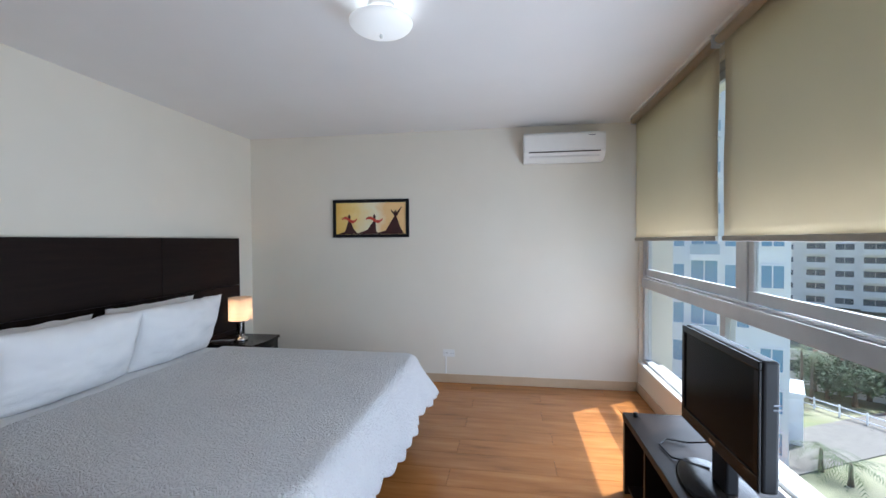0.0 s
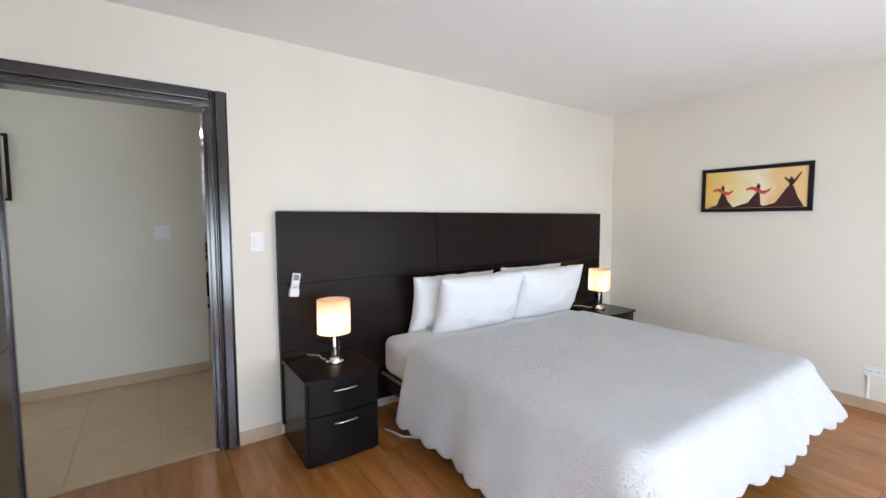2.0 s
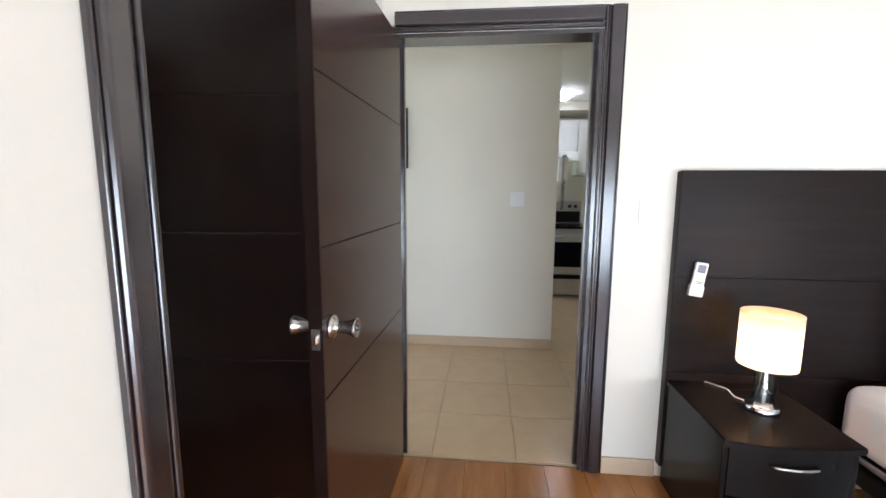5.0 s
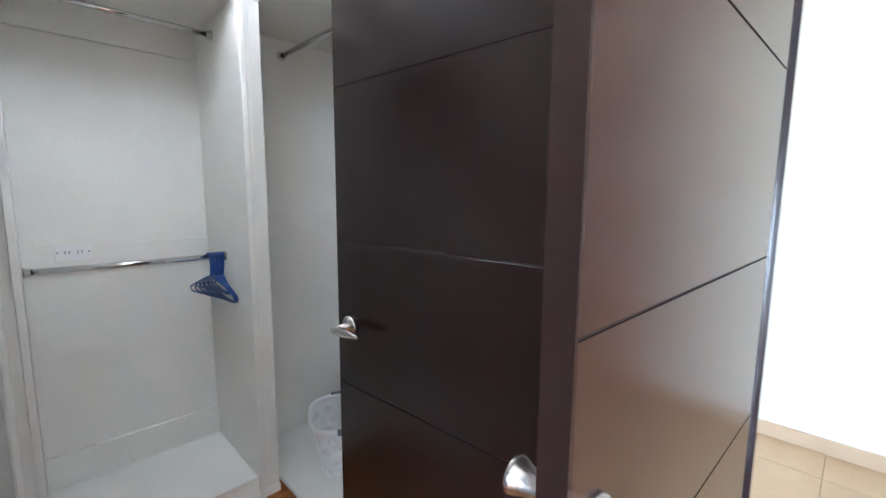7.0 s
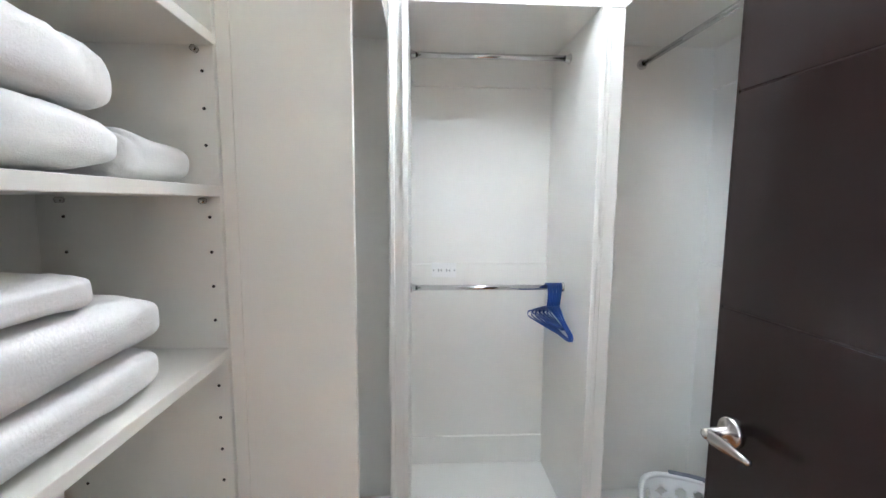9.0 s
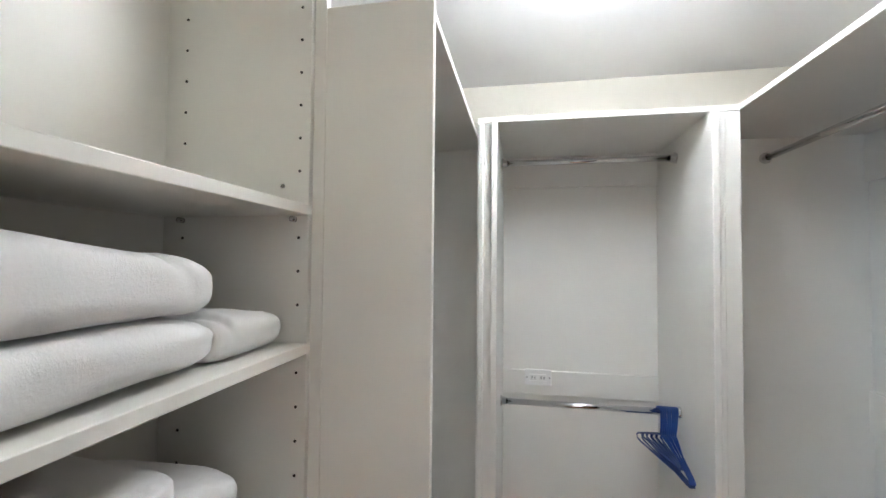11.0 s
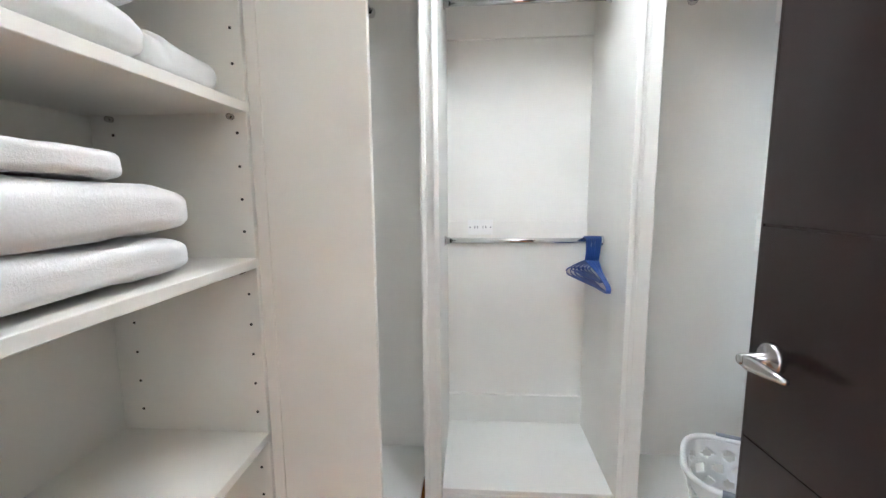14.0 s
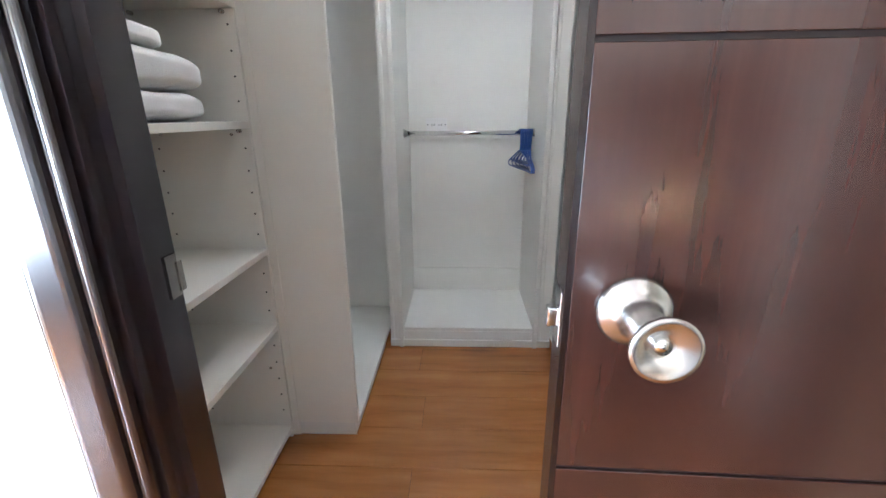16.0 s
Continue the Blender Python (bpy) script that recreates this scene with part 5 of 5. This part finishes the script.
stove()
kitchen_cabinet(1.62, 2.235, 1.87, 2.29)
kitchen_cabinet(2.24, 2.75, 1.57, 2.29)
kitchen_cabinet(2.755, 3.30, 1.57, 2.29)
hood = thing("range_hood", "slim white range hood under the wall cabinet", "range hood", (-4.27, 1.64, 1.77))
part("body", boxes((0, 0.46, 0, 0.59, 0, 0.098), bev=0.012), M_WHITE, hood)
part("visor", boxes((0.40, 0.50, 0.02, 0.57, -0.03, -0.001), bev=0.008), M_WHITE, hood)
structure("kitchen_soffit", boxes((-4.28, -3.78, -2.1, 4.3, 2.388, ZC)), M_WALL, "white plaster soffit above the kitchen cabinets", "soffit")
box_k = thing("wall_socket", "small black socket box on the pale kitchen wall", "outlet", (-4.279, 2.667, 0.975))
part("box", boxes((0, 0.035, -0.055, 0.055, -0.06, 0.06), bev=0.006), M_BLACKP, box_k)
part("cover", boxes((0.0355, 0.041, -0.042, 0.042, -0.045, 0.045), bev=0.003), M_BLACK, box_k)
k_light = thing("ceiling_light", "round white kitchen ceiling light, lit", "ceiling light", (-3.30, 1.87, ZC))
part("base", lathe([(0, 0), (0.13, 0), (0.13, -0.02), (0, -0.02)], 40), M_WHITE, k_light)
part("bowl", lathe([(0.0, -0.082), (0.06, -0.079), (0.10, -0.068), (0.128, -0.048), (0.136, -0.021), (0.131, -0.021), (0.123, -0.045), (0.09, -0.064), (0.0, -0.076)], 40), M_BOWL_KITCHEN, k_light)

# ---- outside the window ----
GZ = -15.0
EYE0 = Vector((2.73, 1.30, 0))


def bearing(deg, dist):
    """A place on the plan, by the angle east of north from the room and the distance."""
    return Vector((EYE0.x + dist * math.sin(radians(deg)), EYE0.y + dist * math.cos(radians(deg)), 0))


M_GRASS = surface("dry_lawn", (0.24, 0.27, 0.12), (0.46, 0.43, 0.30), 0.12, 0.95, 8, 0.4, 0.05)
M_ROAD = surface("asphalt", (0.24, 0.22, 0.19), (0.30, 0.28, 0.24), 2, 0.9, 60, 0.3, 0.01)
M_FACADE = surface("tower_render", (0.74, 0.70, 0.64), (0.80, 0.76, 0.70), 0.6, 0.85, 12, 0.2, 0.01)
M_FACADE2 = surface("white_facade", (0.76, 0.78, 0.80), (0.82, 0.84, 0.86), 0.6, 0.8, 12, 0.2, 0.01)
M_WIN = surface("dark_window_glass", (0.035, 0.05, 0.06), (0.07, 0.09, 0.11), 0.4, 0.12, 30, 0.0)
M_WINB = surface("blue_window_glass", (0.10, 0.26, 0.42), (0.18, 0.38, 0.55), 0.4, 0.1, 30, 0.0)
M_RAILG = surface("pale_blue_balustrade", (0.30, 0.42, 0.52), (0.40, 0.50, 0.58), 0.6, 0.15, 30, 0.0)
M_ROOFT = surface("red_roof", (0.28, 0.09, 0.07), (0.36, 0.13, 0.10), 1.5, 0.8)
M_LEAF = surface("leaf_green", (0.05, 0.085, 0.035), (0.10, 0.145, 0.06), 1.5, 0.6, 30, 0.2, 0.01)
M_PALM = surface("palm_green", (0.06, 0.10, 0.03), (0.13, 0.17, 0.06), 2, 0.5, 30, 0.2, 0.01)
M_BARK = surface("bark", (0.10, 0.075, 0.05), (0.17, 0.13, 0.09), 6, 0.9, 30, 0.5, 0.02)

ground = bmesh.new()
bmesh.ops.create_grid(ground, x_segments=24, y_segments=24, size=700, matrix=Matrix.Translation((300, 500, GZ)))
structure("ground", ground, M_GRASS, "dry green lawn and ground far below the window", "ground")
rd = boxes((-2.5, 2.5, -60, 60, 0.02, 0.10))
rd.transform(Matrix.Translation((*bearing(40, 56).xy, GZ)) @ Matrix.Rotation(radians(-64), 4, "Z"))
structure("road", rd, M_ROAD, "pale dusty road beside the lawn", "road")


def apartment_block(name, label, place, turn, w, d, storeys, sh, bays, facade, z0, style):
    h = thing(name, label, "building", (place.x, place.y, z0), turn)
    H = storeys * sh
    part("wall", boxes((-w / 2, w / 2, 0, d, 0, H)), facade, h)
    part("roof", boxes((-w / 2 - 0.3, w / 2 + 0.3, -0.3, d + 0.3, H, H + 0.5), (-w / 6, w / 6, d / 3, d / 1.6, H + 0.5, H + 3)), facade, h)
    win_cache = {}
    bw = w / bays
    for s in range(storeys):
        for b in range(bays):
            cx = -w / 2 + (b + 0.5) * bw
            st = style(b, s)
            if st is None:
                continue
            kind, ww, wh = st
            key = (kind, ww, wh)
            if key not in win_cache:
                mt = M_WINB if kind in ("blue", "bluebalc") else M_WIN
                bm = boxes((-ww / 2, ww / 2, -0.04, -0.005, 0, wh))
                fr = boxes((-ww / 2 - 0.08, -ww / 2, -0.12, 0.0, -0.08, wh + 0.08), (ww / 2, ww / 2 + 0.08, -0.12, 0.0, -0.08, wh + 0.08), (-ww / 2, ww / 2, -0.12, 0, -0.08, 0),
                           (-ww / 2, ww / 2, -0.12, 0, wh, wh + 0.08), (-0.04, 0.04, -0.10, -0.041, 0, wh))
                m1, m2 = bpy.data.meshes.new("window"), bpy.data.meshes.new("frame")
                bm.to_mesh(m1)
                fr.to_mesh(m2)
                bm.free()
                fr.free()
                m1.materials.append(mt)
                m2.materials.append(facade)
                win_cache[key] = (m1, m2)
            m1, m2 = win_cache[key]
            o = new("window", m1)
            o.parent, o.location = h, (cx, 0, s * sh + 0.85)
            f = new("frame", m2)
            f.parent = o
            if kind in ("balc", "bluebalc"):
                key2 = (kind, "b", round(bw, 2))
                if key2 not in win_cache:
                    bm = boxes((-bw * 0.46, bw * 0.46, -1.35, -0.13, -0.18, 0.0), (-bw * 0.46, bw * 0.46, -1.35, -1.22, 0.0, 0.25))
                    gl = boxes((-bw * 0.45, bw * 0.45, -1.32, -1.27, 0.26, 1.02))
                    m3, m4 = bpy.data.meshes.new("balcony"), bpy.data.meshes.new("balustrade")
                    bm.to_mesh(m3)
                    gl.to_mesh(m4)
                    bm.free()
                    gl.free()
                    m3.materials.append(facade)
                    m4.materials.append(M_RAILG if kind == "bluebalc" else facade)
                    win_cache[key2] = (m3, m4)
                m3, m4 = win_cache[key2]
                o3 = new("balcony", m3)
                o3.parent, o3.location = h, (cx, 0, s * sh)
                o4 = new("balustrade", m4)
                o4.parent = o3
    return h


def style_near(b, s):
    return (("bluebalc", 1.7, 1.9), ("bluebalc", 1.7, 1.9), ("blue", 1.5, 1.6), ("bluebalc", 1.7, 1.9), ("blue", 1.5, 1.6), ("blue", 1.3, 1.6))[b % 6]


def style_tower(b, s):
    return (("win", 3.0, 1.3), ("balc", 3.4, 1.4), ("win", 1.6, 1.2), ("balc", 3.2, 1.4), ("win", 3.0, 1.3), ("balc", 3.6, 1.4))[b % 6]


apartment_block("apartment_building", "white apartment building with blue glass balconies", bearing(21.3, 38), -22, 12.5, 12, 11, 3.0, 6, M_FACADE2, GZ, style_near)
apartment_block("apartment_building", "tall cream apartment tower with rows of balconies", bearing(39.0, 128), -36, 62, 18, 20, 3.0, 13, M_FACADE, GZ + 1, style_tower)
apartment_block("apartment_building", "cream apartment tower behind another block", bearing(29.2, 140), -30, 24, 14, 20, 3.0, 5, M_FACADE, GZ + 1, style_tower)
pod = thing("parking_building", "low concrete building with dark openings", "building", (*bearing(30.5, 62).xy, GZ), -30)
part("wall", boxes((-9, 9, 0, 10, 0, 1.2), (-9, 9, 0, 10, 2.6, 3.8), (-9, 9, 0, 10, 5.4, 6.6), (-9, -8, 0.02, 9.9, 1.2, 5.4), (-3.5, -2.8, 0.02, 9.9, 1.2, 5.4), (2.6, 3.3, 0.02, 9.9, 1.2, 5.4), (8, 9, 0.02, 9.9, 1.2, 5.4)), M_FACADE, pod)
part("opening", boxes((-8, 8, 0.5, 0.6, 1.2, 2.6), (-8, 8, 0.5, 0.6, 3.8, 5.4)), M_WIN, pod)
hut = thing("small_house", "small house with a red roof among trees", "house", (*bearing(37.5, 60).xy, GZ), -36)
part("wall", boxes((-5, 5, 0, 6, 0, 2.6)), M_FACADE, hut)
rf = bmesh.new()
v = [rf.verts.new(p) for p in ((-5.4, -0.4, 2.6), (5.4, -0.4, 2.6), (5.4, 6.4, 2.6), (-5.4, 6.4, 2.6), (-5.4, 3, 4.3), (5.4, 3, 4.3))]
for f in ((0, 1, 5, 4), (2, 3, 4, 5), (0, 4, 3), (1, 2, 5), (0, 3, 2, 1)):
    rf.faces.new([v[i] for i in f])
part("roof", rf, M_ROOFT, hut)
par = finish("white_outbuilding", boxes((-1.9, 1.5, 0, 4, 0, 4.0), (-2.0, 1.6, -0.1, 4.1, 4.0, 4.25), bev=0.03), M_FACADE2)
par.matrix_basis = pose(*bearing(29.8, 43).xy, GZ, 0, 0, -30)
tagged(par, "plain white flat-roofed outbuilding beside the lawn", "outbuilding")


def tree(place, height, spread, seed):
    t = thing("tree", "dark green leafy tree at the edge of the lawn", "tree", (place.x, place.y, GZ), group="trees by the lawn")
    rnd = random.Random(seed)
    part("trunk", lathe([(0.24, 0), (0.16, height * 0.3), (0.10, height * 0.6), (0.03, height * 0.85)], 10), M_BARK, t)
    for k in range(4):
        a = rnd.uniform(0, 6.28)
        part("limb", tube([(0, 0, height * 0.35), (math.cos(a) * spread * 0.3, math.sin(a) * spread * 0.3, height * 0.6), (math.cos(a) * spread * 0.6, math.sin(a) * spread * 0.6, height * 0.78)], 0.06, 6), M_BARK, t)
    bm = bmesh.new()
    clumps = [(rnd.gauss(0, spread * 0.42), rnd.gauss(0, spread * 0.42), height * rnd.uniform(0.45, 1.0), rnd.uniform(0.5, 1.1)) for _ in range(34)]
    for cx, cy, cz, r in clumps:
        for _ in range(46):
            dx, dy, dz = rnd.gauss(0, r * 0.5), rnd.gauss(0, r * 0.5), rnd.gauss(0, r * 0.38)
            s = rnd.uniform(0.10, 0.24)
            p = Vector((cx + dx, cy + dy, cz + dz))
            u = Vector((rnd.gauss(0, 1), rnd.gauss(0, 1), rnd.gauss(0, 0.5))).normalized() * s
            w_ = u.cross(Vector((rnd.gauss(0, 1), rnd.gauss(0, 1), rnd.gauss(0, 1)))).normalized() * s * 0.6
            bm.faces.new([bm.verts.new(q) for q in (p - u, p + w_, p + u, p - w_)])
    part("crown", bm, M_LEAF, t)


def palm(place, height, seed, reach=2.4):
    t = thing("palm_tree", "green palm tree with long arching fronds", "palm", (place.x, place.y, GZ), group="palms by the lawn")
    rnd = random.Random(seed)
    part("trunk", lathe([(0.2, 0), (0.14, height * 0.3), (0.11, height), (0.0, height + 0.1)], 10), M_BARK, t)
    for k in range(14):
        a = 2 * math.pi * k / 14 + rnd.uniform(-0.2, 0.2)
        lift = rnd.uniform(0.1, 0.7)
        bm = bmesh.new()
        n = 16
        spine = []
        for i in range(n + 1):
            q = i / n
            r = reach * q
            spine.append(Vector((math.cos(a) * r, math.sin(a) * r, height + reach * (lift * q - 0.85 * q * q))))
        side = Vector((-math.sin(a), math.cos(a), 0))
        for i in range(1, n):
            L = 0.55 * math.sin(math.pi * min(1, i / n + 0.12)) + 0.08
            for s in (-1, 1):
                d = (spine[i + 1] - spine[i - 1]).normalized()
                tip = spine[i] + side * s * L * 0.8 + d * L * 0.6 - Vector((0, 0, L * 0.35))
                bm.faces.new([bm.verts.new(p) for p in (spine[i] - d * 0.035, spine[i] + d * 0.035, tip)])
        part("frond", bm, M_PALM, t)


for k, (b, dd, hh, sp) in enumerate(((32.6, 60, 3.6, 1.8), (33.6, 58, 3.2, 1.8), (34.6, 60, 3.8, 2.0), (35.6, 57, 3.3, 1.8), (36.6, 60, 3.6, 1.9), (38.2, 60, 3.8, 2.2), (40.0, 58, 4.2, 2.2))):
    tree(bearing(b, dd), hh, sp, 11 + k)
palm(bearing(31.6, 54), 5.6, 5)
palm(bearing(32.4, 56), 4.8, 6)
palm(bearing(33.2, 39.5), 1.6, 7, 2.8)
palm(bearing(35.4, 38.5), 1.4, 8, 2.8)
fence = thing("fence", "long low pale fence along the lawn", "fence", (*bearing(38.5, 51).xy, GZ), -62)
part("rail", boxes((-22, 22, -0.04, 0.04, 0.9, 1.0), (-22, 22, -0.04, 0.04, 0.3, 0.38)), M_FACADE2, fence)
for k in range(23):
    part("post", boxes((-22 + 2 * k - 0.06, -22 + 2 * k + 0.06, -0.06, 0.06, 0, 1.15)), M_FACADE2, fence)

# ---- floor pieces, last ----
def piece_mesh(name, w, d, h, bev, material):
    bm = boxes((-w / 2, w / 2, -d / 2, d / 2, -h, 0), bev=bev, seg=1)
    me = bpy.data.meshes.new(name)
    bm.to_mesh(me)
    bm.free()
    me.materials.append(material)
    return me


floor_ob = bpy.data.objects["floor"]
PW, PL = 0.194, 1.215
plank_meshes = {}


def lay_planks(x0, x1, y0, y1, shift):
    row = 0
    y = y0
    while y < y1 - 0.01:
        wdt = min(PW, y1 - y)
        x = x0 - ((row % 2) * PL * 0.5 + (row * 0.37 % 1) * 0.06 + shift) % PL
        while x < x1 - 0.005:
            a, b = max(x, x0), min(x + PL, x1)
            if b - a > 0.02:
                key = (round(b - a, 3), round(wdt, 3))
                if key not in plank_meshes:
                    plank_meshes[key] = piece_mesh("plank", key[0] - 0.0012, key[1] - 0.0012, 0.0095, 0.0009, M_FLOOR)
                o = new("plank", plank_meshes[key])
                o.parent, o.location = floor_ob, ((a + b) / 2, y + wdt / 2, 0.0)
            x += PL
        y += PW
        row += 1


lay_planks(-0.02, XE, YS, YN, 0.0)
lay_planks(C0 + 0.02, C1 - 0.02, YS - 0.1, YS, 0.3)
lay_planks(CX0, CX1, CY, YS - 0.1, 0.55)

hall_ob = bpy.data.objects["hall_floor"]
TS = 0.432
tile = piece_mesh("tile", TS - 0.003, TS - 0.003, 0.007, 0.0012, M_TILE)
for i in range(10):
    for j in range(12):
        x, y = -0.254 - TS * i, -0.32 + TS * j
        o = new("tile", tile)
        o.parent, o.location = hall_ob, (x, y, 0.0)
